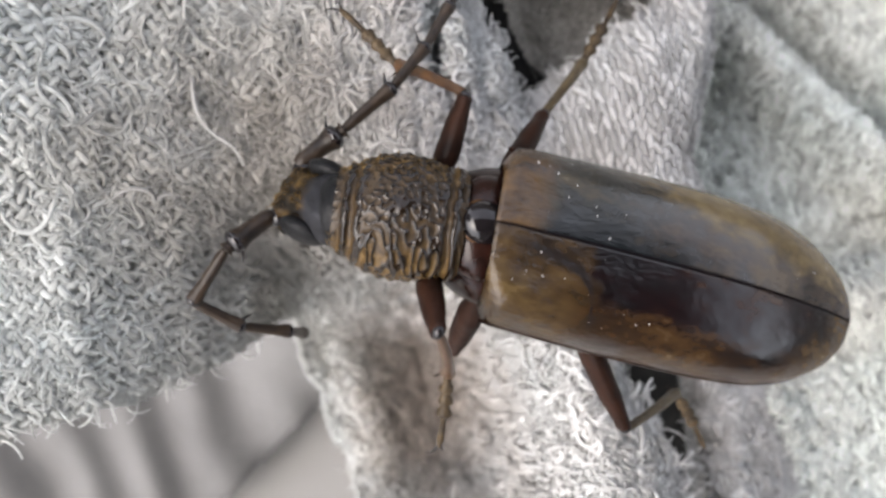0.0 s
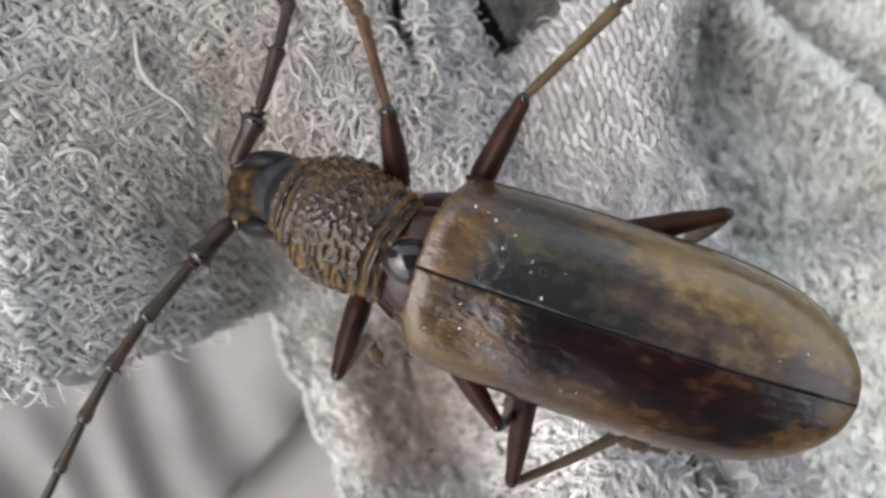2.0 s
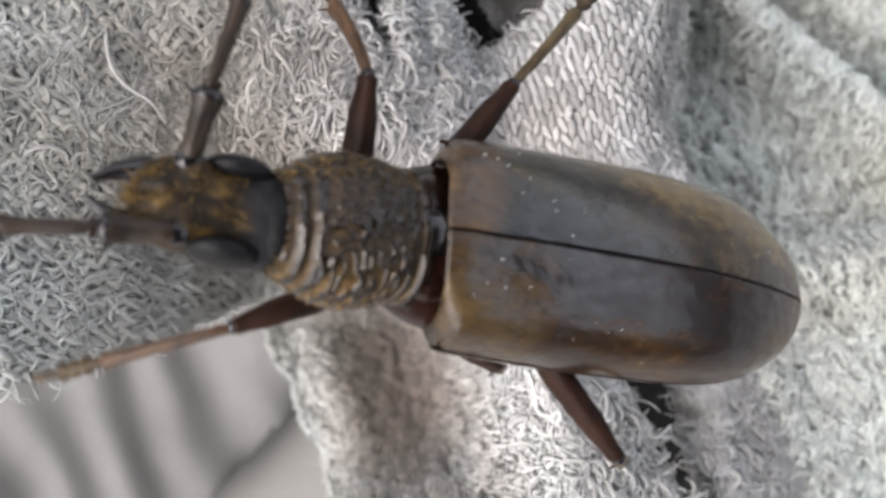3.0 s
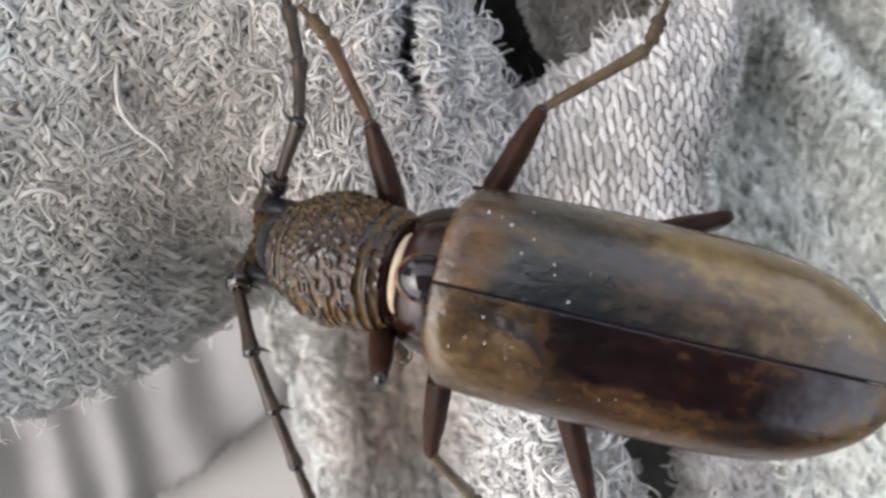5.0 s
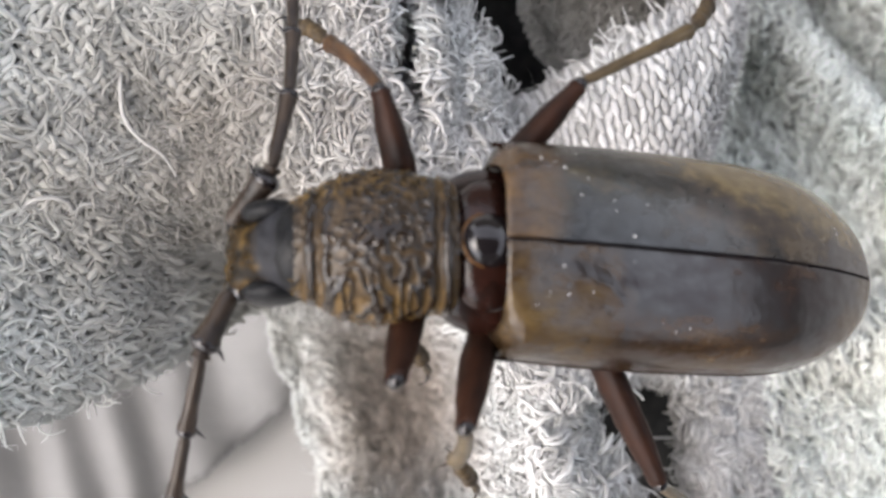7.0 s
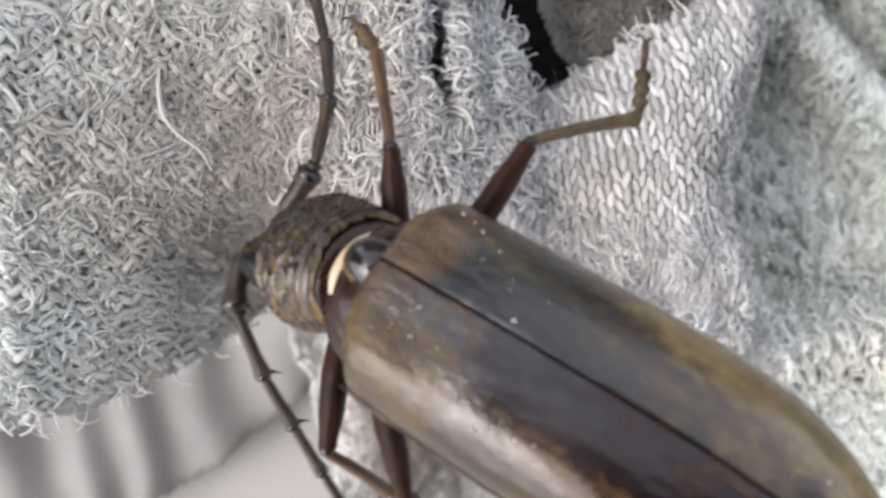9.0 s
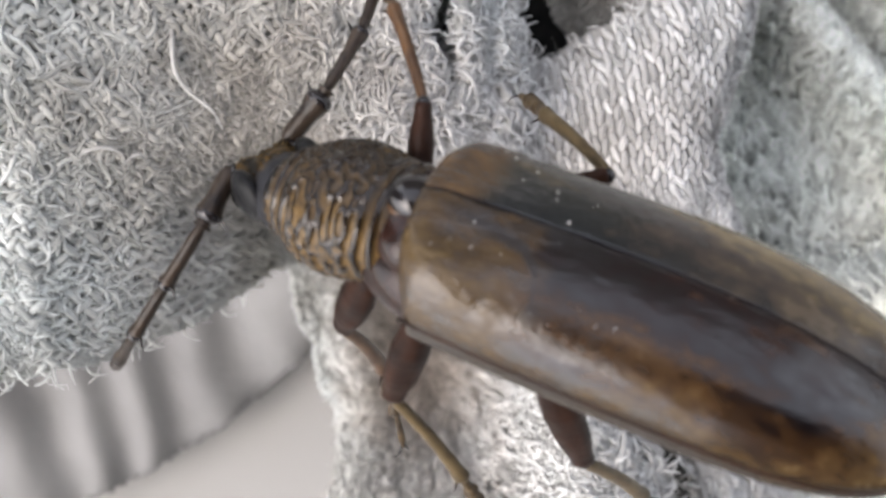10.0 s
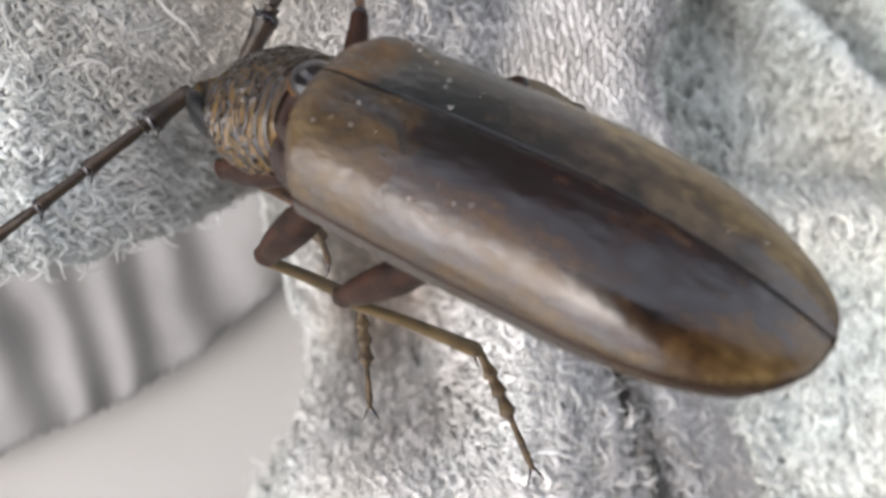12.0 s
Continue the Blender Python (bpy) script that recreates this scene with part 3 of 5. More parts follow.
def basket(r, box, where, cell, turn):
    """Paths of the yarn humps of a plain weave, over one and under one, lying askew."""
    reach = 0.75 * max(box[1] - box[0], box[3] - box[2])
    u, v = np.meshgrid(np.arange(-reach, reach, cell), np.arange(-reach, reach, cell), indexing="ij")
    i, j = np.indices(u.shape)
    cross = (i + j) % 2
    u, v = u + r.normal(0, 0.06, u.shape), v + r.normal(0, 0.06, u.shape)
    x, y = 0.5 * (box[0] + box[1]) + u * math.cos(turn) - v * math.sin(turn), 0.5 * (box[2] + box[3]) + u * math.sin(turn) + v * math.cos(turn)
    x, y = x + 1.3 * waves(x, y, 61, 16), y + 1.3 * waves(x, y, 62, 16)
    ok = (x > box[0]) & (x < box[1]) & (y > box[2]) & (y < box[3]) & where(x, y) & (open_below(x, y) < -0.3)
    x, y, cross = x[ok], y[ok], cross[ok]
    s = np.linspace(-0.5, 0.5, 7)[None]
    way = (turn + math.pi / 2 * cross + 0.12 * waves(x, y, 63, 10) + r.normal(0, 0.16, len(x)))[:, None]
    long = (1.75 * cell * r.uniform(0.85, 1.15, len(x)))[:, None]
    lift = 0.02 + 0.34 * np.cos(math.pi * s) * r.uniform(0.75, 1.2, len(x))[:, None]
    rad = cell * r.uniform(0.32, 0.44, len(x))[:, None] * (1 - 0.35 * np.abs(2 * s) ** 3)
    return laid(x[:, None] + s * long * np.cos(way), y[:, None] + s * long * np.sin(way), lift), rad


def terry_pile():
    r = np.random.RandomState(7)
    near, wide, loops = (-64, 50, -52, 44), (28, 82, -50, 48), (-64, -13, -16, 44)
    pale, ribbed = lambda x, y: x < far_edge(x, y), lambda x, y: x >= far_edge(x, y)
    plain = lambda x, y: (x < 6) | (y < 0) | (x < 9 - 0.35 * y)
    knit = lambda x, y: pale(x, y) & (plain(x, y) | (waves(x, y, 91, 5) > 0.45))
    away = lambda x, y: np.hypot(x + 23, y - 2) > 7.0
    looped = lambda x, y: away(x, y) & ((x > -41) | (waves(x, y, 93, 6) > 0.12))
    rubbed = lambda x, y: np.hypot(x + 23, y - 2) < 10.0 + 3 * waves(x, y, 71, 6)
    clear = lambda x, y: np.hypot(x + 22, y - 2) > 5.0 + 3 * waves(x, y, 71, 6)
    brink = lambda x, y: np.abs(x - far_edge(x, y)) < 1.6
    return [
        yarns("weave_stitches", "pale grey woven ground of the towel", YARN, [
            (5, basket(r, (-64, -13, -20, 42), clear, 1.02, 0.72)),
            (5, stitches(r, (-13, 38, -46, 42), lambda x, y: pale(x, y) & plain(x, y), 0.6, 1.2, 0.1, 0.16)),
            (6, stitches(r, (-13, 38, -46, 42), lambda x, y: pale(x, y) & ~plain(x, y), 0.82, 1.65, 0.14, 0.2)),
        ]),
        yarns("terry_pile", "pale grey cotton loops of the worn towel pile", YARN, [
            (6, curls(r, 520, loops, looped, (5.0, 14.0), (0.1, 0.55), 1.2, (0.17, 0.29), 0.45, 28)),
            (5, curls(r, 1050, loops, looped, (3.0, 8.0), (0.05, 0.6), 1.1, (0.11, 0.2), 0.3, 20)),
            (5, curls(r, 760, loops, looped, (2.0, 5.5), (0.1, 0.7), 1.3, (0.09, 0.16), 0.4, 14)),
            (5, curls(r, 1300, (-64, -14, -18, 7), away, (1.8, 5.0), (0.1, 0.8), 1.4, (0.07, 0.15), 0.0, 12)),
            (4, curls(r, 3800, (-37, -9, -11, 16), rubbed, (1.5, 4.5), (0.05, 0.8), 1.4, (0.04, 0.085), 0.0, 11)),
            (5, curls(r, 700, (-17, 8, -2, 36), pale, (2.5, 7.0), (0.2, 1.2), 1.7, (0.14, 0.26), 0.2, 18)),
            (5, curls(r, 900, (2, 34, -50, -8), pale, (3.0, 8.0), (0.2, 1.2), 1.5, (0.16, 0.32), 0.1, 18)),
            (5, pile(r, 1500, (-17, 10, -48, -24), pale, (1.5, 3.6), (0.3, 1.2), 0.4, (0.14, 0.25), 0.0, 0.4)),
            (5, pile(r, 1600, (-23, -12, -34, -5), pale, (1.4, 3.4), (0.3, 1.0), 0.3, (0.14, 0.26), 0.0, 0.35)),
            (5, frayed(r, 700, (15, 33, -48, -11), (1.2, 3.6), (0.12, 0.28))),
            (5, pile(r, 300, loops, pale, (1.2, 3.4), (0.2, 0.9), 0.3, (0.09, 0.15), 0.5, 0.5)),
            (5, pile(r, 2600, (-15, 50, -52, 44), knit, (1.2, 3.4), (0.2, 0.9), 0.35, (0.09, 0.15), 0.3, 0.5)),
            (5, pile(r, 900, (-15, 6, 0, 34), pale, (1.2, 3.0), (0.3, 1.1), 0.5, (0.12, 0.2), 0.15, 0.6)),
            (4, tufts(r, 420, (-16, 7, -2, 36), pale, (2.0, 5.0), (0.3, 1.2), (0.07, 0.13))),
            (4, tufts(r, 150, (6, 30, -6, 26), knit, (1.5, 3.5), (0.2, 0.9), (0.07, 0.12), 0.3)),
            (4, tufts(r, 110, (-62, -16, 2, 42), away, (2.5, 6.0), (0.2, 1.0), (0.07, 0.13), 0.45, 6, 14)),
            (4, tufts(r, 1500, (-24, 34, -52, 0), pale, (2.0, 5.0), (0.3, 1.3), (0.07, 0.14), 0.0, 9, 10, 0.35)),
            (5, pile(r, 2200, (-24, 30, -52, 2), pale, (1.0, 3.0), (0.2, 1.0), 0.35, (0.12, 0.21), 0.0, 0.4)),
            (5, pile(r, 900, (-24, 30, -52, -3), pale, (2.0, 4.4), (0.3, 1.2), 0.45, (0.15, 0.25), 0.0, 0.45, 11)),
            (4, pile(r, 450, loops, pale, (0.8, 2.4), (0.1, 0.6), 0.35, (0.05, 0.10), 0.4)),
            (4, pile(r, 4800, (-15, 50, -52, 44), knit, (0.8, 2.4), (0.1, 0.6), 0.35, (0.05, 0.10), 0.2)),
            (3, pile(r, 4500, loops, pale, (1.0, 4.0), (0.3, 1.3), 0.8, (0.015, 0.035), 0.0, 1.4, 8, 0.5)),
            (3, pile(r, 5000, (-15, 50, -52, 44), pale, (1.0, 4.0), (0.3, 1.3), 0.8, (0.015, 0.035), 0.0, 1.4, 8, 0.5)),
            (4, pile(r, 26000, (24, 44, -20, 44), brink, (1.0, 2.6), (0.3, 1.2), 0.4, (0.08, 0.16), 0.1, 0.7, 8, 0.8, 0.2)),
            (5, fringe(r, 9000, (-64, 40, -52, 42), (0.9, 3.0), (0.08, 0.17))),
        ]),
        yarns("ribbed_pile", "short greenish grey pile of the ribbed towel", YARN_FAR, [
            (4, pile(r, 13000, wide, ribbed, (1.2, 3.2), (0.3, 1.4), 0.3, (0.14, 0.26), 0.1, 0.5, 7, 0.8, 1.75)),
            (4, tufts(r, 900, wide, ribbed, (1.8, 3.6), (0.4, 1.6), (0.1, 0.2), 0.1, 7, 8, 0.6)),
            (4, pile(r, 3000, wide, lambda x, y: ribbed(x, y) & (np.abs(side_of(x, y, (40.6, 28), (55.5, 14))) < 3.5), (1.5, 3.5), (0.8, 2.0), 0.4, (0.12, 0.24), 0.0, 0.8, 7, 0.6, 0.7)),
        ]),
    ]


def yarns(name, label, mat, layers):
    made = [tubes(name, paths, rad, sides, mat) for sides, (paths, rad) in layers]
    bm = bmesh.new()
    for me in made:
        bm.from_mesh(me)
        bpy.data.meshes.remove(me)
    me = bpy.data.meshes.new(name)
    bm.to_mesh(me)
    bm.free()
    me.materials.append(mat)
    return tagged(new(name, me), label, "pile", kind="stuff")


def lower_cloth():
    xs, ys = np.arange(-150, -4, 0.8), np.arange(-80, 12, 0.8)
    X, Y = np.meshgrid(xs, ys, indexing="ij")
    across = X + 0.32 * Y + 4.0 * waves(X, Y, 4, 40) + 1.0 * waves(X, Y, 44, 15)
    z = -50 + (1.05 + 0.5 * waves(X, Y, 45, 30)) * np.sin(math.tau * (across + 44.5) / 12.2 + math.pi / 2) + 1.2 * waves(X, Y, 6, 24)
    z = z + 20 * np.exp(-(((X + 20) / 8) ** 2 + ((Y + 6) / 8) ** 2))
    faces = grid_faces(len(xs), len(ys))
    hem = Y - np.interp(X, [-150, -70, -46.5, -36, -26, -10], [-84, -51, -40.5, -34, -25.5, -12]) + 0.4 * waves(X, Y, 8, 12)
    z = z - 1.2 * step(4.0, 0, hem)
    keep = (hem.ravel()[faces] > 0).all(1)
    ob = new("pleated_cloth", mesh_of("pleated_cloth", np.stack([X, Y, z], -1).reshape(-1, 3) * 0.001, faces[keep], [PLEAT]))
    thick = ob.modifiers.new("thickness", "SOLIDIFY")
    thick.thickness, thick.offset = 0.0015, -1
    return tagged(ob, "soft grey cloth lying in pleats under the towel", "cloth")


def block(name, size, at, bevel, mat):
    bm = bmesh.new()
    bmesh.ops.create_cube(bm, size=1.0, matrix=Matrix.Translation(at) @ Matrix.Diagonal((*size, 1)))
    bmesh.ops.bevel(bm, geom=bm.edges[:], offset=bevel, segments=3, affect="EDGES")
    me = bpy.data.meshes.new(name)
    bm.to_mesh(me)
    me.materials.append(mat)
    return new(name, me)


def table():
    whole = tagged(new("table"), "smooth off-white table under the cloths", "table")
    whole.location = (0, 0, -0.81)
    pieces = [block("tabletop", (1.6, 1.2, 0.03), (0, 0, 0.7355), 0.004, PALE)]
    pieces += [block("leg", (0.06, 0.06, 0.7205), (x, y, 0.36025), 0.003, PALE) for x in (-0.72, 0.72) for y in (-0.52, 0.52)]
    for ob in pieces:
        ob.parent = whole
        tagged(ob)
    return whole


def fold_height(X, Y):
    return -9 + 1.2 * np.sin(X / 4.0 + Y / 9.0) + 0.5 * waves(X, Y, 15, 7)


def fold_pile():
    """Short curled yarns on the fold behind the gap."""
    r = np.random.RandomState(23)
    x, y = r.uniform(6, 28, 2600), r.uniform(14, 44, 2600)
    ok = (x > np.interp(y, [14, 19, 20.8, 23.2, 28.5, 60], [15.5, 14.6, 13.8, 11.6, 9.5, 6.0])) & (side_of(x, y, (4, 14), (24.5, 26)) > -3)
    x, y = x[ok], y[ok]
    s = np.linspace(0, 1, 9)[None]
    heading = (1.2 + r.normal(0, 0.9, len(x)))[:, None] + r.normal(0, 1.4, len(x))[:, None] * np.sin(2.4 * s)
    leg = r.uniform(1.2, 3.4, len(x))[:, None] / 8
    px, py = x[:, None] + np.cumsum(np.cos(heading) * leg, 1), y[:, None] + np.cumsum(np.sin(heading) * leg, 1)
    lift = 0.1 + r.uniform(0.1, 0.7, len(x))[:, None] * np.sin(math.pi * s)
    paths = np.stack([px, py, fold_height(px, py) + lift], -1)
    return yarns("fold_pile", "grey cotton loops on the fold behind the gap", FOLD_YARN, [(4, (paths, r.uniform(0.1, 0.22, len(x))[:, None] * (1 - 0.4 * s ** 3)))])


def grey_fold():
    """The smooth dark cloth seen behind the gap of the towel."""
    xs, ys = np.arange(2, 29, 0.4), np.arange(12, 62, 0.4)
    X, Y = np.meshgrid(xs, ys, indexing="ij")
    side = X - np.interp(Y, [14, 19, 20.8, 23.2, 28.5, 60], [14.5, 13.6, 12.8, 10.6, 8.5, 5.0]) + 0.3 * waves(X, Y, 16, 6)
    faces = grid_faces(len(xs), len(ys))
    keep = ((side_of(X, Y, (4, 14), (24.5, 26)) > -5) & (side > -0.3)).ravel()[faces].all(1)
    z = fold_height(X, Y) - 2.5 * step(1.6, -0.3, side)
    ob = new("grey_fold", mesh_of("grey_fold", np.stack([X, Y, z], -1).reshape(-1, 3) * 0.001, faces[keep], [FOLD_GREY]))
    thick = ob.modifiers.new("thickness", "SOLIDIFY")
    thick.thickness, thick.offset = 0.001, -1
    return tagged(ob, "smooth dark grey cotton fold behind the towel's gap", "cloth")


def gap_shade_sheet():
    """An added sheet that sags far down inside the gap; its near-black colour stands for shade."""
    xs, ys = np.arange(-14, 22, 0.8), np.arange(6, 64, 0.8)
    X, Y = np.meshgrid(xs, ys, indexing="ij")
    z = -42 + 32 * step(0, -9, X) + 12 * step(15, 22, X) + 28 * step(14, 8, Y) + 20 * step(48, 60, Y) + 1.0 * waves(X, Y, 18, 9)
    ob = new("gap_shade_sheet", mesh_of("gap_shade_sheet", np.stack([X, Y, z], -1).reshape(-1, 3) * 0.001, grid_faces(len(xs), len(ys)), [SHADE_BLACK]))
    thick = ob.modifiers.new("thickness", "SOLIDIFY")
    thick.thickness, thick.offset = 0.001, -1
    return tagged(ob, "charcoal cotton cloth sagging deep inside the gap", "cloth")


def crack_shade_sheet():
    """An added near-black sheet that stands for the shade seen down the crack."""
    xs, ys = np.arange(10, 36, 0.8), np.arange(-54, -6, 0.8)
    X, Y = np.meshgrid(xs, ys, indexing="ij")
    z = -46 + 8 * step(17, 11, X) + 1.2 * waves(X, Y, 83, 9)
    ob = new("crack_shade_sheet", mesh_of("crack_shade_sheet", np.stack([X, Y, z], -1).reshape(-1, 3) * 0.001, grid_faces(len(xs), len(ys)), [SHADE_BLACK]))
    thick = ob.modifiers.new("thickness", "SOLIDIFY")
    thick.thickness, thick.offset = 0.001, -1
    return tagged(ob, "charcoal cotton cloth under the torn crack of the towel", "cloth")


def loose_thread(points, width, label):
    """A pulled yarn through a few plan points (x, y, lift in mm)."""
    p = np.array(points, float)
    t = np.linspace(0, len(p) - 1, 28)
    k = np.arange(len(p))
    soft = np.stack([np.interp(t, k, p[:, i]) for i in range(3)], 1)
    for _ in range(4):
        soft[1:-1] = 0.25 * soft[:-2] + 0.5 * soft[1:-1] + 0.25 * soft[2:]
    path = np.stack([soft[:, 0], soft[:, 1], height(soft[:, 0], soft[:, 1]) + soft[:, 2]], 1)
    taper = width * (1 - 0.55 * np.linspace(0, 1, 28) ** 2)
    return tagged(new("loose_thread", tubes("loose_thread", path[None], taper[None], 7, THREAD)), label, "thread")


def unseen_slab(name, at, size):
    """Plain slabs added out of view round the table to shape light and reflections."""
    bm = bmesh.new()
    bmesh.ops.create_cube(bm, size=1.0, matrix=Matrix.Translation(at) @ Matrix.Diagonal((*size, 1)))
    bmesh.ops.bevel(bm, geom=bm.edges[:], offset=0.01, segments=2, affect="EDGES")
    me = bpy.data.meshes.new(name)
    bm.to_mesh(me)
    me.materials.append(SLAB_DIM)
    return tagged(new(name, me), "plain dim plastered wall", "wall", kind="structure")


# unseen slabs at the sides and overhead block parts of the sky
unseen_slab("blocker_north", (0.6, 2.1, 0.025), (3.2, 0.2, 2.25))
unseen_slab("blocker_south", (0.85, -2.1, 0.6), (2.7, 0.2, 3.4))
unseen_slab("blocker_east", (2.1, 0, -0.32), (0.2, 3.98, 1.56))
unseen_slab("blocker_west", (-2.1, -0.82, -0.6), (0.2, 2.34, 1.0))
unseen_slab("blocker_northwest", (-2.1, 1.17, 0.6), (0.2, 1.62, 3.4))
unseen_slab("blocker_overhead", (0.92, -0.8, 2.36), (3.98, 2.8, 0.12))
unseen_slab("floor", (0, 0, -0.86), (4.3, 4.3, 0.1))
towel()
table()
lower_cloth()


# ---- beetle ----
# Body space: x towards the head, y to the beetle's left, z up its back; K is one unit in metres.
K = 0.000925


def part(name, me, mat, parent, label="", at=None):
    if isinstance(me, bmesh.types.BMesh):
        bm, me = me, bpy.data.meshes.new(name)
        bm.to_mesh(me)
        me.polygons.foreach_set("use_smooth", np.full(len(me.polygons), True))
    if not me.materials:
        me.materials.append(mat)
    ob = new(name, me)
    ob.parent = parent
    if at is not None:
        ob.matrix_basis = at
    return tagged(ob, label)


def skin(name, grid, mat, close=False):
    """A smooth mesh from a (nu, nv, 3) array in units; close joins the last column to the first."""
    nu, nv, _ = grid.shape
    faces = grid_faces(nu, nv)
    if close:
        i = np.arange(nu - 1)
        faces = np.concatenate([faces, np.stack([i * nv + nv - 1, (i + 1) * nv + nv - 1, (i + 1) * nv, i * nv], -1)])
    return mesh_of(name, grid.reshape(-1, 3) * K, faces, [mat])


def rod(name, length, profile, mat, flat=1.0, bend=0.0, sides=14, steps=26, rough=0.0, seed=1):
    """A limb along +x: profile is a list of (place along 0..1, radius)."""
    s = np.linspace(0, 1, steps)
    rad = np.interp(s, [p for p, _ in profile], [r for _, r in profile])
    a = np.linspace(0, math.tau, sides, endpoint=False)
    r = np.random.RandomState(seed)
    rr = rad[:, None] * (1 + rough * r.uniform(-1, 1, (steps, sides)))
    g = np.stack([np.repeat((s * length)[:, None], sides, 1), rr * np.cos(a) * flat, rr * np.sin(a) + (bend * np.sin(math.pi * s))[:, None]], -1)
    return skin(name, g, mat, close=True)


def half_width(x):
    """Half the width of the closed wing cases at x (0 base, -40 tip)."""
    w = 7.8 + 0.75 * np.sin(np.clip(-x / 20, 0, 1) * math.pi / 2)
    w = w * np.sqrt(np.clip(1 - np.clip((-x - 21) / 19.0, 0, 1) ** 2.8, 0, 1))
    return w * (1 - 0.20 * np.clip(1 + x / 1.6, 0, 1) ** 2)


def back_height(x, y):
    """Height of a wing case over body space (x, |y|)."""
    w = half_width(x)
    v = np.arcsin(np.clip(y / w, 0, 1)) / (math.pi / 2 * 1.06)
    dorsal = 2.2 + 1.3 * np.exp(-(((x + 15) / 20) ** 2)) - 4.2 * np.clip((-x - 20) / 20, 0, 1) ** 2.2
    hump = 0.45 * np.exp(-(((x + 3.2) / 3.0) ** 2 + ((v - 0.62) / 0.22) ** 2)) - 0.35 * np.exp(-(((x + 4) / 3.5) ** 2 + ((v - 0.25) / 0.16) ** 2))
    return dorsal - (dorsal + 3.4) * v ** 2.6 * np.clip(w / 6, 0.25, 1) + hump


def elytron(side, parent, mat, label):
    nu, nv = 96, 40
    s = np.linspace(0, 1, nu)
    x = -40 * (1 - (1 - s) ** 1.0)
    x[-8:] = np.interp(np.linspace(0, 1, 8), [0, 1], [x[-8], -40])
    v = np.linspace(0, 1, nv)
    X, V = np.meshgrid(x, v, indexing="ij")
    w = half_width(X)
    dorsal = 2.2 + 1.3 * np.exp(-(((X + 15) / 20) ** 2)) - 4.2 * np.clip((-X - 20) / 20, 0, 1) ** 2.2
    roll = V ** 2.6
    Y = w * np.sin(V * math.pi / 2 * 1.06) / math.sin(math.pi / 2 * 1.06 if 1.06 < 1 else math.pi / 2)
    Z = dorsal - (dorsal + 3.4) * roll * np.clip(w / 6, 0.25, 1)
    # shoulder hump, dip at the base, groove along the seam
    Z = Z + 0.45 * np.exp(-(((X + 3.2) / 3.0) ** 2 + ((V - 0.62) / 0.22) ** 2)) - 0.35 * np.exp(-((X / 0.9) ** 2))
    Z = Z - 0.35 * np.exp(-(((X + 4) / 3.5) ** 2 + ((V - 0.25) / 0.16) ** 2))
    Z = Z + 0.07 * waves(X, Y, 31 if side > 0 else 37, 7)
    Y = np.maximum(Y, 0.03)
    # front margin rounds forward of the base in the middle
    X = X + 0.9 * np.exp(-((X / 2.2) ** 2)) * (np.cos(V * math.pi) * 0.3 - 1.6 * V ** 3)
    g = np.stack([X, Y * side, Z], -1)
    if side < 0:
        g = g[:, ::-1]
    ob = part("elytron", skin("elytron", g, mat), mat, parent, label)
    thick = ob.modifiers.new("thickness", "SOLIDIFY")
    thick.thickness, thick.offset = 0.25 * K, -1
    # raised dark bead round the outer edge
    bx = np.linspace(-1.5, -39.6, 60)
    bw = half_width(bx)
    path = np.stack([bx, side * (bw + 0.14), back_height(bx, bw * np.sin(0.92 * math.pi / 2 * 1.06))], 1)
    part("margin", tubes("margin", path[None] * K * 1000, np.full((1, 60), 0.2 * K * 1000), 8, LEG_DARK), LEG_DARK, ob, "dark raised edge")
    return ob


def ellipsoid(name, size, at, mat, nu=20, nv=28, power=1.0):
    u, v = np.meshgrid(np.linspace(0.02, math.pi - 0.02, nu), np.linspace(0, math.tau, nv, endpoint=False), indexing="ij")
    su = np.sin(u) ** power
    g = np.stack([-np.cos(u) * size[0], su * np.cos(v) * size[1], su * np.sin(v) * size[2]], -1) + np.array(at)
    return skin(name, g, mat, close=True)


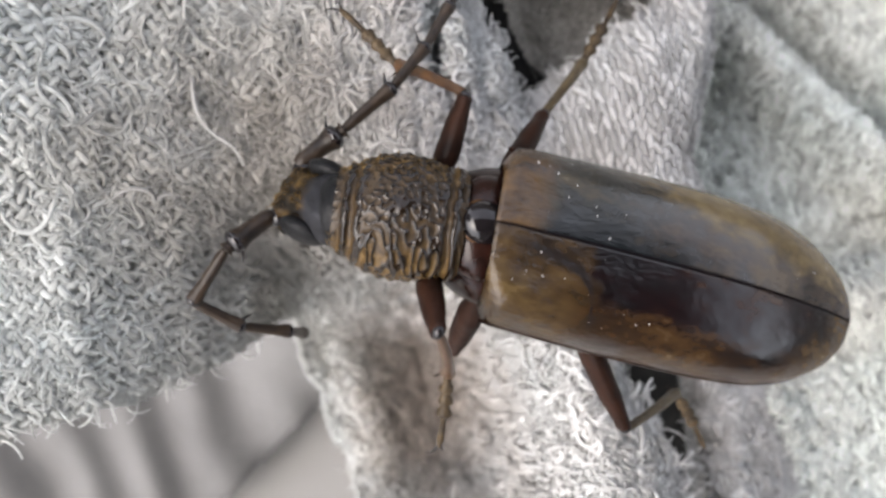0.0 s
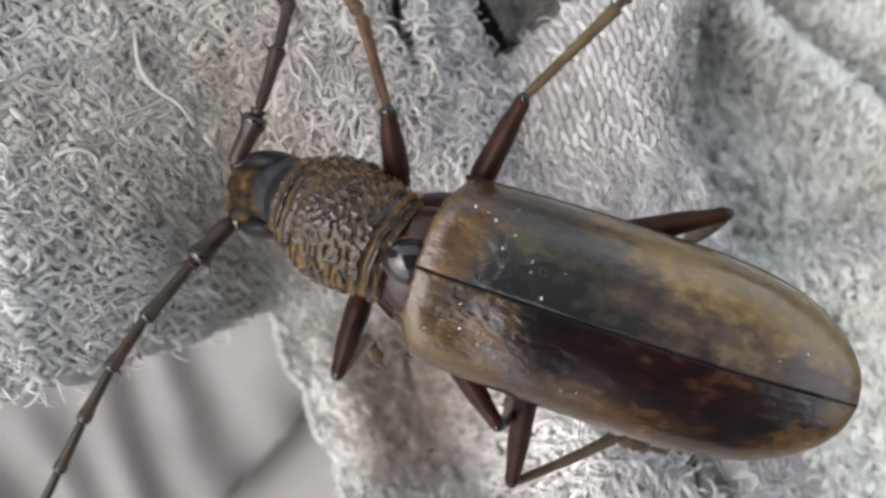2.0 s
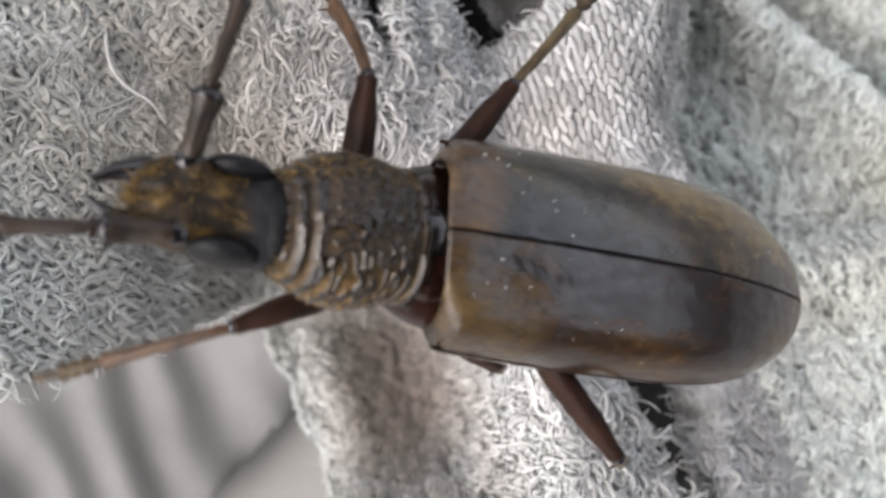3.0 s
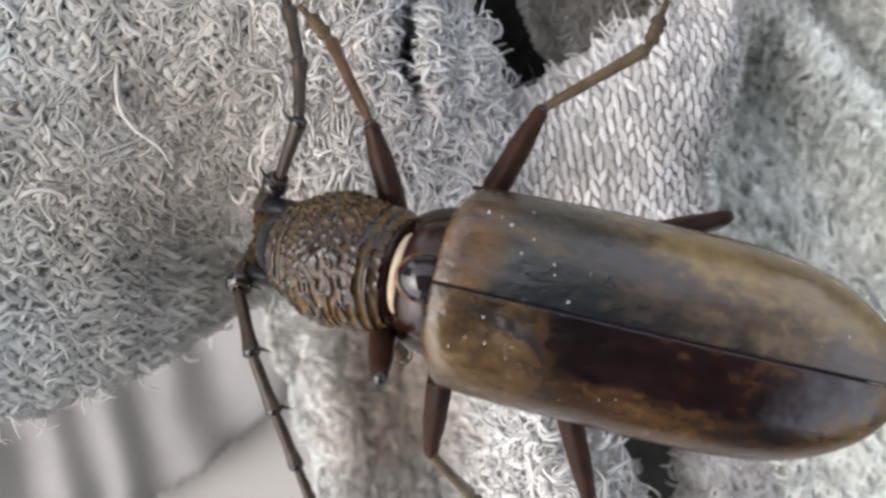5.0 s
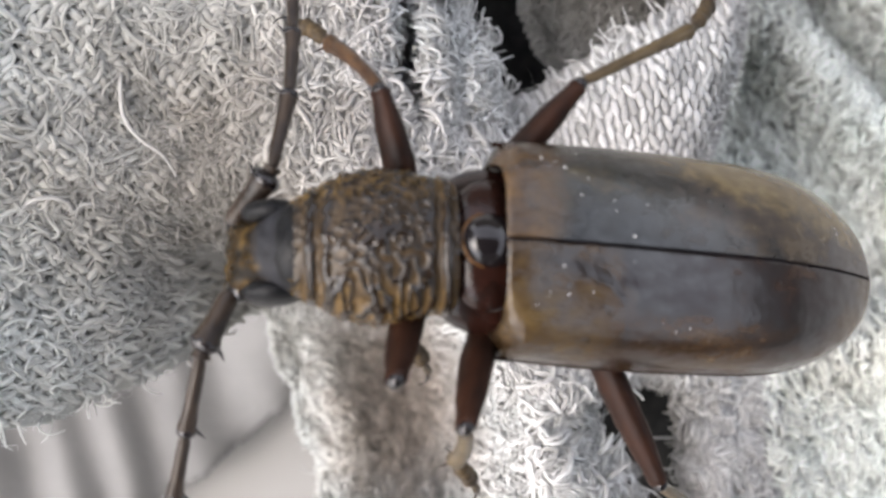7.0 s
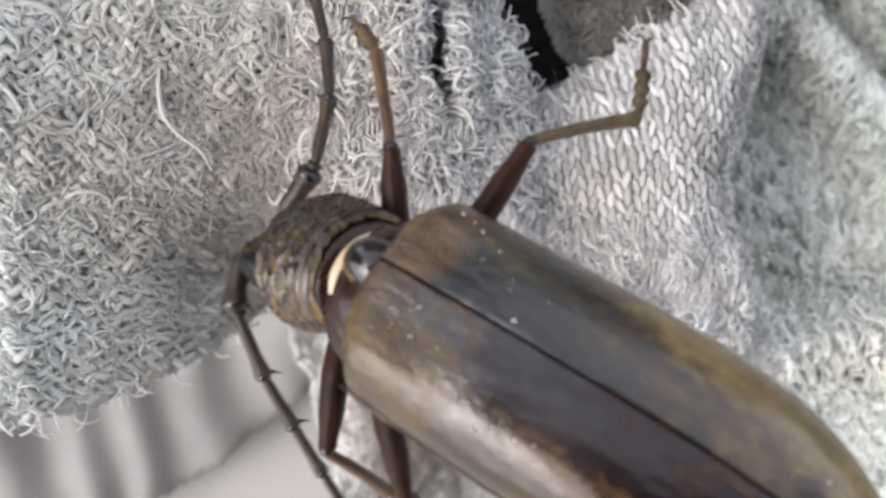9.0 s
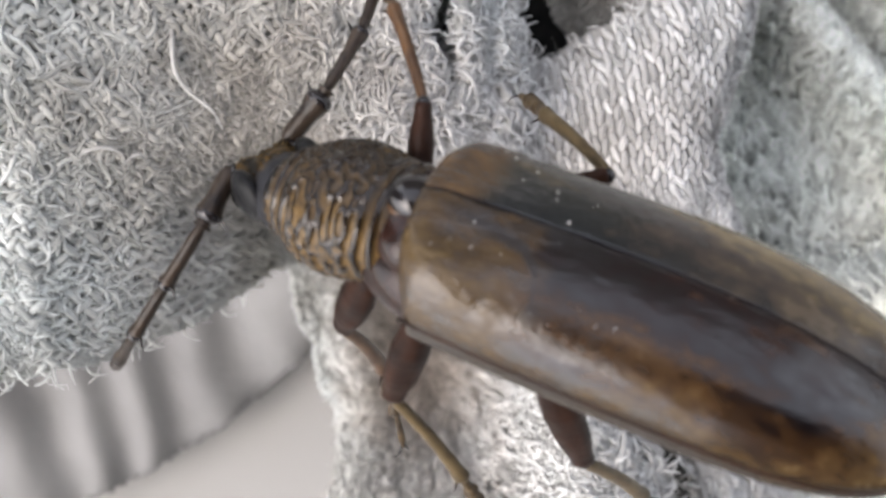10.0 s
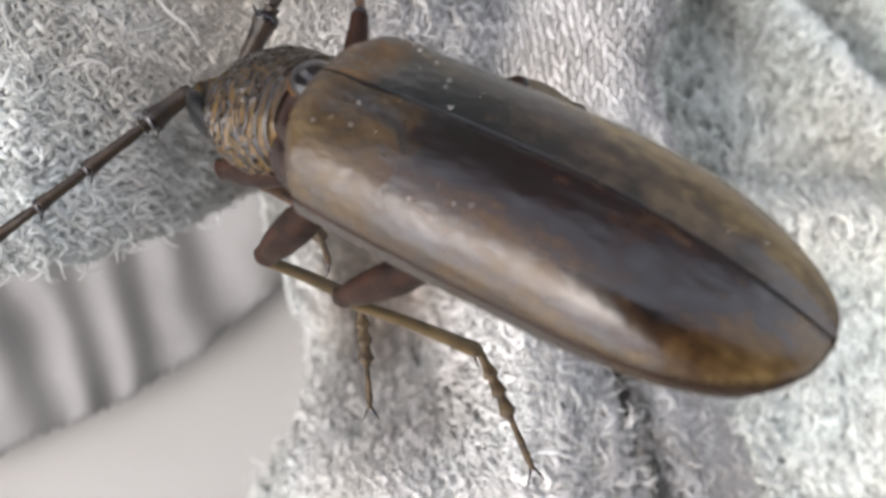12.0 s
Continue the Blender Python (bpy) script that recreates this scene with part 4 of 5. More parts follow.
def pronotum_mesh():
    nu, nv = 150, 190
    s, a = np.meshgrid(np.linspace(0, 1, nu), np.linspace(0, math.tau, nv, endpoint=False), indexing="ij")
    x = 0.7 + 11.6 * s
    wide = np.interp(s[:, 0], [0, 0.04, 0.14, 0.3, 0.5, 0.7, 0.86, 0.96, 1], [4.6, 5.0, 5.05, 5.5, 5.75, 5.3, 4.3, 3.75, 3.4])[:, None]
    tall = wide * 0.86
    y, z = wide * np.cos(a), tall * np.sin(a) + 1.8
    up = np.clip(np.sin(a) + 0.35, 0, 1)
    # cross folds near both rims, winding warts between them
    rims = np.exp(-(((s - 0.1) / 0.09) ** 2)) + np.exp(-(((s - 0.88) / 0.1) ** 2))
    folds = np.sin(x * 5.2 + 0.6 * np.sin(3 * a) + 1.3 * waves(x, y + z, 41, 2.4, 7))
    n1 = waves(x * 1.0, y * 1.2 + z * 0.6, 43, 1.8, 8)
    n2 = waves(x, y + z, 47, 1.0, 8)
    warts = 1 - np.clip(np.abs(n1 + 0.6 * n2) / 0.26, 0, 1) * 1.5
    rims = np.clip(rims + 0.35 * (1 - np.clip(1.5 * np.sin(a), 0, 1)), 0, 1)
    rel = rims * (folds + 0.5 * n2) + (1 - rims) * warts
    plate = np.exp(-(((s - 0.5) / 0.075) ** 2 + ((a - math.pi / 2) / 0.16) ** 2))
    rel = rel * (1 - 0.9 * plate) + 0.7 * plate
    push = 0.22 * rel * up + 0.10 * (1 - up) * folds
    nx = np.stack([0 * a, np.cos(a), np.sin(a)], -1)
    g = np.stack([x, y, z], -1) + nx * push[..., None]
    me = skin("pronotum", g, CRUST, close=True)
    at = me.attributes.new("relief", "FLOAT", "POINT")
    at.data.foreach_set("value", np.clip(0.5 + 0.5 * rel, 0, 1).astype(np.float32).ravel())
    return me


def head_mesh():
    nu, nv = 60, 64
    s, a = np.meshgrid(np.linspace(0, 1, nu), np.linspace(0, math.tau, nv, endpoint=False), indexing="ij")
    k = s[:, 0]
    wide = np.interp(k, [0, 0.12, 0.3, 0.45, 0.6, 0.8, 0.93, 1], [3.0, 3.4, 3.3, 3.1, 3.2, 3.1, 2.5, 0.3])[:, None]
    tall = np.interp(k, [0, 0.2, 0.45, 0.6, 0.8, 0.93, 1], [2.9, 3.2, 3.2, 2.9, 2.5, 1.7, 0.2])[:, None]
    x, y, z = -1.0 + 11.0 * s, wide * np.cos(a), tall * np.sin(a) - 0.6
    brow = 0.9 * np.exp(-(((s - 0.62) / 0.1) ** 2)) * np.exp(-(((np.abs(np.cos(a)) - 0.7) / 0.28) ** 2)) * (np.sin(a) > -0.2)
    groove = -0.35 * np.exp(-((np.cos(a) / 0.12) ** 2)) * (np.sin(a) > 0) * step(0.2, 0.5, s)
    z = z + brow + groove + 0.06 * waves(x, y, 51, 1.6)
    return skin("skull", np.stack([x, y, z], -1), HEAD, close=True)


def bristles(name, me, count, pick, long, seed, mat):
    """Short fine hairs on a shell, bent towards its front."""
    n = len(me.polygons)
    at, out = np.empty(3 * n), np.empty(3 * n)
    me.polygons.foreach_get("center", at)
    me.polygons.foreach_get("normal", out)
    at, out = at.reshape(-1, 3) / K, out.reshape(-1, 3)
    r = np.random.RandomState(seed)
    some = np.flatnonzero(pick(at[:, 0], at[:, 1], at[:, 2]))
    some = r.choice(some, count)
    root, way = at[some] + r.normal(0, 0.06, (count, 3)), out[some] * np.array([0.5, 1, 1]) + r.normal(0, 0.35, (count, 3)) + np.array([0.5, 0, 0])
    size = r.uniform(*long, count)[:, None, None]
    s = np.linspace(0, 1, 4)[None, :, None]
    path = root[:, None] + way[:, None] * s * size + np.array([0.25, 0, -0.15]) * s ** 2 * size
    return tubes(name, path * K * 1000, np.repeat((0.085 * (1 - 0.8 * s[..., 0])) * K * 1000, count, 0), 3, mat)


def frame_along(a, b, up=Vector((0, 0, 1))):
    """A pose at a with x towards b."""
    x = (Vector(b) - Vector(a)).normalized()
    y = up.cross(x)
    y = y.normalized() if y.length > 1e-4 else Vector((0, 1, 0))
    z = x.cross(y)
    m = Matrix((x, y, z)).transposed().to_4x4()
    m.translation = Vector(a)
    return m


LIMB = {"F": (9.5, 10.5, 8.5), "M": (11.5, 12.0, 9.5), "H": (14.0, 14.0, 11.0)}
HIP = {"F": (3.5, 3.4, -1.4), "M": (-2.5, 5.0, -5.5), "H": (-12.5, 5.2, -6.0)}
NECK_JOINT, HEAD_JOINT = Vector((0.5, 0, -3.8)) * K, Vector((12.0, 0, 1.8)) * K
SEGMENTS = [4.6, 1.0, 6.2, 5.4, 5.2, 5.0, 4.8, 4.6, 4.4, 4.2, 4.6]


def tarsus_mesh(length):
    """Four heart-shaped pads and the claw joint, as one foot."""
    prof = [(0, 0.35), (0.12, 0.42), (0.2, 0.75), (0.23, 0.4), (0.36, 0.72), (0.39, 0.38), (0.52, 0.8), (0.56, 0.35), (0.6, 0.26), (0.9, 0.34), (1, 0.2)]
    return rod("tarsus", length, prof, TARSUS, 1.0, 0.25, 12, 40, 0.1, 3)


def claw_mesh(side):
    s = np.linspace(0, 1, 10)
    path = np.stack([1.5 * np.sin(s * 1.5), side * 0.9 * s ** 0.7, -1.1 * (1 - np.cos(s * 1.5))], 1)
    return tubes("claw", path[None] * K * 1000, (0.16 * (1 - 0.85 * s))[None] * K * 1000, 6, BLACK)


def leg(code, beetle):
    a, b, c = LIMB[code[1]]
    side = "left" if code[0] == "L" else "right"
    place = {"F": "fore", "M": "middle", "H": "hind"}[code[1]]
    shin, tone = (LEG_BROWN, "brown") if code[1] == "F" else (LEG_TAN, "tan")
    femur = part("femur", rod("femur", a, [(0, 0.8), (0.08, 1.2), (0.35, 1.6), (0.7, 1.4), (0.9, 1.0), (0.97, 1.0), (1, 0.5)], LEG_DARK, 0.72, 0, 16, 30, 0.03, 2), LEG_DARK, beetle, f"dark brown {place} femur on the {side} side")
    knee = part("knee", ellipsoid("knee", (0.6, 0.6, 0.75), (a - 0.2, 0, 0), BLACK, 12, 14), BLACK, femur)
    tibia = part("tibia", rod("tibia", b, [(0, 0.45), (0.06, 0.55), (0.5, 0.62), (0.85, 0.72), (0.97, 0.85), (1, 0.5)], shin, 0.8, 0.35, 12, 26, 0.04, 4), shin, beetle, f"slender {tone} {place} tibia on the {side} side")
    for y in (-0.4, 0.4):
        part("spur", rod("spur", 1.3, [(0, 0.14), (1, 0.02)], LEG_DARK, 1, 0, 6, 5), LEG_DARK, tibia, at=pose((b - 0.3) * K, y * K, -0.4 * K, 0, 35, 25 * y / 0.4))
    foot = part("tarsus", tarsus_mesh(c), TARSUS, beetle, f"padded {place} foot on the {side} side")
    for s in (1, -1):
        part("claw", claw_mesh(s), BLACK, foot, at=pose(c * 0.97 * K, 0, 0))
    return femur, tibia, foot


def antenna(beetle):
    made = []
    for n, length in enumerate(SEGMENTS):
        thick = 1.1 if n == 0 else max(0.36, 0.8 - 0.045 * n)
        prof = [(0, 0.55 * thick), (0.12, 0.75 * thick), (0.7, 0.85 * thick), (0.9, 1.12 * thick), (0.97, 1.05 * thick), (1, 0.7 * thick)]
        made.append(part("scape" if n == 0 else "antenna_segment", rod("antenna_segment", length, prof, ANTENNA, 1, 0, 10, 16, 0.05, n), ANTENNA, beetle))
        if n < 7 and n != 1:
            part("joint", ellipsoid("joint", (0.5 * thick + 0.2, 1.13 * thick, 1.13 * thick), (length * 0.94, 0, 0), BLACK, 10, 12), BLACK, made[-1])
            if n < 4:
                part("spine", rod("spine", 1.1, [(0, 0.2), (1, 0.03)], BLACK, 1, 0, 6, 5), BLACK, made[-1], at=pose(length * 0.92 * K, thick * K, 0, 0, 0, 55))
    return made


def build_beetle():
    beetle = tagged(new("beetle"), "large brown longhorn beetle crawling on a towel", "beetle")
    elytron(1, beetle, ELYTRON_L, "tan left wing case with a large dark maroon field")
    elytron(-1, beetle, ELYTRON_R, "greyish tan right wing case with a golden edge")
    part("abdomen", ellipsoid("abdomen", (18.5, 7.6, 4.2), (-19, 0, -3.4), LEG_DARK, 30, 36, 0.8), LEG_DARK, beetle, "dark brown belly under the wing cases")
    part("thorax", ellipsoid("thorax", (7.5, 6.6, 4.0), (-3.5, 0, -3.6), MAROON, 24, 32, 0.7), MAROON, beetle, "maroon middle body between wing cases and collar")
    part("mesonotum", ellipsoid("mesonotum", (3.4, 4.9, 2.6), (-0.3, 0, -1.0), MAROON, 20, 28, 0.8), MAROON, beetle, "glossy maroon plate behind the collar")
    shield = part("scutellum", ellipsoid("scutellum", (2.2, 1.95, 1.5), (0.75, 0, 1.15), BLACK, 20, 28), BLACK, beetle, "glossy black domed shield plate")
    u = np.linspace(0, math.tau, 40, endpoint=False)
    ring = np.stack([0.75 + 2.1 * np.cos(u), 1.8 * np.sin(u), 0.9 + 0 * u], 1)
    ring = np.concatenate([ring, ring[:1]])
    part("rim", tubes("rim", ring[None] * K * 1000, np.full((1, 41), 0.3 * K * 1000), 8, AMBER), AMBER, shield, "amber rim")
    r = np.random.RandomState(17)
    spots = [(-6.6, -4.9), (-11.3, -2.9), (-33.4, -3.2), (-4.7, 3.7), (-14.4, 6.0), (-14.1, 7.4), (-10.1, 6.6), (-3.9, -6.0), (-3.1, 3.6), (-7.8, 6.7), (-8.7, -2.6)]
    spots += [(x + dx, y + dy) for x, y in spots for dx, dy in r.normal(0, 1.1, (2, 2)) if abs(y + dy) < 7.6]
    for x, y in spots:
        size = r.uniform(0.03, 0.16)
        part("flake", ellipsoid("flake", (size, size * r.uniform(0.3, 0.9), 0.2), (0, 0, 0), DEW, 6, 8), DEW, beetle, at=pose(x * K, y * K, (back_height(x, abs(y)) + 0.13) * K, -20 * y / 7, 0, r.uniform(0, 180)))
    collar = part("pronotum", pronotum_mesh(), CRUST, beetle, "wrinkled brown collar shield with golden down")
    part("down", bristles("down", collar.data, 900, lambda x, y, z: (np.abs(y) > 3.0) & (z > -1.5) & (x > 1.5), (0.25, 0.7), 5, DOWN), DOWN, collar, "short golden down on the flanks")
    part("membrane", ellipsoid("membrane", (1.0, 3.4, 2.5), (0.3, 0, 2.2), CREAM, 16, 30), CREAM, collar, "cream neck membrane")
    part("hind_lip", ellipsoid("hind_lip", (0.9, 4.5, 3.7), (0.9, 0, 1.8), MAROON, 16, 30), MAROON, collar, "maroon hind lip")
    part("neck", ellipsoid("neck", (2.2, 3.2, 2.9), (12.0, 0, 1.7), EYE, 16, 26), EYE, collar, "smooth blue-black neck")
    head = tagged(new("head"), "golden-haired head with large dark eyes")
    head.parent = beetle
    skull = part("skull", head_mesh(), HEAD, head, "dark skull with golden hair lines")
    part("hair", bristles("hair", skull.data, 900, lambda x, y, z: (x > 2.2) & (z > -0.6) & (np.sin(2.2 * x + 1.5 * np.abs(y)) > -0.2), (0.6, 1.6), 6, DOWN), DOWN, head, "tufts of golden hair on the brow")
    for s in (1, -1):
        part("eye", ellipsoid("eye", (2.5, 1.05, 2.3), (3.0, 2.95 * s, 0.4), EYE, 22, 28), EYE, head, "large blue-black kidney-shaped eye")
        part("socket", ellipsoid("socket", (1.1, 0.95, 0.8), (6.4, 2.5 * s, 1.5), BLACK, 14, 18), BLACK, head)
        s_ = np.linspace(0, 1, 14)
        path = np.stack([8.8 + 3.6 * s_, s * (2.0 - 1.3 * s_ ** 2), -1.3 - 0.3 * s_], 1)
        part("mandible", tubes("mandible", path[None] * K * 1000, (1.25 * (1 - 0.75 * s_))[None] * K * 1000, 10, BLACK), BLACK, head)
        part("palp", rod("palp", 2.4, [(0, 0.25), (0.7, 0.3), (1, 0.15)], LEG_DARK, 1, 0.2, 8, 10), LEG_DARK, head, at=pose(8.6 * K, 1.4 * s * K, -2.2 * K, 0, 35, 20 * s))
    legs = {code: leg(code, beetle) for code in ("RF", "RM", "RH", "LF", "LM", "LH")}
    feelers = {code: antenna(beetle) for code in ("RA", "LA")}
    return beetle, collar, head, legs, feelers


beetle, collar, head, legs, feelers = build_beetle()


# ---- pile, gap and threads ----
terry_pile()
grey_fold()
fold_pile()
gap_shade_sheet()
crack_shade_sheet()
loose_thread([(-28.9, 16.2, 0.6), (-28.9, 14.4, 1.2), (-28.6, 12.2, 2.0), (-27.9, 11.0, 2.4), (-27.0, 10.0, 2.6), (-25.3, 9.0, 2.6), (-24.6, 7.2, 1.6)], 0.2, "pale thread pulled loose from the towel")
loose_thread([(-38, 3.2, 0.5), (-36.4, 4.8, 1.0), (-34.6, 5.2, 1.3), (-33.2, 4.6, 1.2), (-33.6, 3.6, 0.9), (-32.2, 4.9, 1.0), (-30.4, 4.2, 0.5)], 0.2, "fluffy knotted tuft of towel yarn")


# ---- what moves ----
def motions():
    neck = [  # slide, then tilt and turn of the collar, then of the head
        (0, -0.15, 15.6, 2.5, 53.2, -18.0),
        (0.5, -0.06, 10.0, -2.8, 8.0, 10.0),
        (1, 0.35, 19.8, 3.4, 52.3, 8.4),
        (1.5, 0.27, 14.5, -1.5, 48.1, 3.2),
        (2, -0.24, 17.0, -7.0, 34.9, 22.7),
        (2.5, -0.02, 1.8, -2.9, 45.3, -1.1),
        (3, 0.10, -4.6, 3.9, 17.1, -11.2),
        (3.2, 0.40, -2.0, 2.4, 8.0, 2.0),
        (4.8, -0.2, 26.0, 3.0, 45.0, 3.5),
        (5, 0.31, 31.2, 0.5, 42.8, -0.8),
        (5.5, -0.03, 19.4, -0.2, 22.0, -6.3),
        (6, -0.25, 3.2, -2.6, 24.5, -5.7),
        (6.5, -0.10, -1.4, -1.2, 48.0, -15.9),
        (7, 0.00, 22.1, 0.9, 59.9, 0.9),
        (7.2, -0.85, 32.0, 2.3, 49.0, 1.0),
        (8.8, -1.1, 42.0, -4.0, 30.0, -20.0),
        (9, -0.26, 44.8, -6.9, 14.7, -5.0),
        (9.5, 0.74, 27.1, 13.5, 22.9, 4.8),
        (10, -1.20, 18.3, -10.2, 19.5, -25.0),
        (10.5, -1.27, 22.9, -11.2, 21.9, -24.7),
        (11, -1.06, 50.5, -15.0, 11.0, -13.8),
        (11.5, -1.19, 43.4, -14.0, 0.8, -14.6),
        (12, -1.24, 29.2, -10.2, 7.4, -22.4),
    ]
    walk(beetle, [(t, pose(x / 1000, y / 1000, z / 1000, rx, ry, rz)) for t, x, y, z, rx, ry, rz in [
        (0, -3.3, -2.9, 45.4, 5.5, -14.9, 163.4),
        (0.5, -3.9, -2.2, 48.8, -5.8, -17.0, 162.8),
        (1, -4.6, -5.0, 48.8, -1.9, -15.1, 167.8),
        (1.5, -7.3, -5.5, 43.5, -3.0, -2.4, 159.9),
        (2, -5.3, -10.8, 42.4, -13.7, -3.5, 155.8),
        (2.5, -2.2, -13.2, 43.5, -5.3, -8.9, 159.9),
        (3, -1.0, -10.1, 52.5, 5.9, -29.7, 168.6),
        (3.2, 0.1, -7.7, 55.7, 10.7, -30.5, 172.1),
        (4.8, -1.4, -2.9, 43.2, -3.2, -14.5, 165.5),
        (5, -1.1, -2.3, 41.3, 0.6, -3.8, 166.9),
        (5.5, -2.3, -1.4, 40.8, 5.4, 6.7, 172.0),
        (6, -3.4, -0.2, 38.6, 5.2, 7.2, 174.9),
        (6.5, -3.6, 0.3, 40.7, 7.5, -4.2, 176.2),
        (7, 2.7, 0.9, 49.9, 10.5, -28.1, 175.1),
        (7.2, 0.4, 0.4, 48.8, 13.9, -23.1, 168.1),
        (8.8, -3.6, 1.2, 55.6, 38.4, -2.0, 154.5),
        (9, -7.6, -1.3, 52.3, 20.2, 12.5, 149.8),
        (9.5, -6.4, -1.1, 48.5, 3.1, 28.8, 150.1),
        (10, -5.6, -0.9, 55.7, 38.1, 9.6, 159.3),
        (10.5, -7.3, -0.9, 64.5, 36.1, 16.7, 150.5),
        (11, -6.4, -1.7, 66.6, 25.0, 9.2, 148.2),
        (11.5, -7.4, -2.2, 70.7, 34.3, 17.9, 148.6),
        (12, -8.7, -2.5, 65.5, 35.4, 20.5, 154.9),
    ]])
    ticks = [round(0.1 * n, 1) for n in range(121)]

    def eased(rows):
        """Rows of numbers, carried smoothly to every tick."""
        t, v = np.array([r[0] for r in rows]), np.array([r[1:] for r in rows], float)
        if len(t) == 1:
            return {k: v[0] for k in ticks}
        grow = np.gradient(v, t, axis=0)
        grow[0], grow[-1] = 0, 0
        out = {}
        for k in ticks:
            if k <= t[0] or k >= t[-1]:
                out[k] = v[0] if k <= t[0] else v[-1]
                continue
            i = int(np.searchsorted(t, k, "right")) - 1
            h = t[i + 1] - t[i]
            s = (k - t[i]) / h
            out[k] = (2 * s**3 - 3 * s**2 + 1) * v[i] + (s**3 - 2 * s**2 + s) * h * grow[i] * 0.6 + (3 * s**2 - 2 * s**3) * v[i + 1] + (s**3 - s**2) * h * grow[i + 1] * 0.6
        return out

    neck = eased(neck)
    bent = {t: Matrix.Translation(NECK_JOINT) @ pose(n[0] * K, 0, 0, 0, n[1], n[2]) for t, n in neck.items()}
    faced = {t: bent[t] @ Matrix.Translation(HEAD_JOINT) @ pose(0, 0, 0, 0, n[3], n[4]) for t, n in neck.items()}
    walk(collar, list(bent.items()))
    walk(head, list(faced.items()))

    def step_leg(code, rows):
        far = [v * K for v in LIMB[code[1]]]
        side = 1 if code[0] == "L" else -1
        poses = [[], [], []]
        for t, p in eased(rows).items():
            root = Vector((HIP[code[1]][0], side * HIP[code[1]][1], HIP[code[1]][2])) * K
            if code[1] == "F":
                root = bent[t] @ root
            for n in range(3):
                m = frame_along(root, Vector(p[3 * n:3 * n + 3]) / 1000)
                poses[n].append((t, m))
                root = m @ Vector((far[n], 0, 0))
        for n in range(3):
            walk(legs[code][n], poses[n])

    def sway(code, rows):
        side = 1 if code[0] == "L" else -1
        poses = [[] for _ in SEGMENTS]
        full = []
        for row in rows:
            row = list(row)
            while len(row) < 16:
                a, b = Vector(row[-6:-3]), Vector(row[-3:])
                row += list(b + (b - a).normalized() * 15)
            full.append(row)
        for t, p in eased(full).items():
            base = faced[t] @ (Vector((6.5, side * 2.6, 2.0)) * K)
            line = [base, *(Vector(p[i:i + 3]) / 1000 for i in range(0, 15, 3))]
            line.append(line[-1] + (line[-1] - line[-2]).normalized() * 0.08)
            for _ in range(2):
                line = [line[0]] + [q for i in range(1, len(line) - 1) for q in (line[i].lerp(line[i - 1], 0.25), line[i].lerp(line[i + 1], 0.25))] + [line[-1]]
            at, goal, here = base, 1, base
            for n, length in enumerate(SEGMENTS):
                left, tip = length * K, here
                while (line[goal] - tip).length < left and goal < len(line) - 1:
                    left -= (line[goal] - tip).length
                    tip, goal = line[goal], goal + 1
                tip = tip + (line[goal] - tip).normalized() * left
                m = frame_along(at, tip)
                poses[n].append((t, m))
                at = m @ Vector((length * K * 0.97, 0, 0))
                here = tip
        for n, rows_n in enumerate(poses):
            walk(feelers[code][n], rows_n)

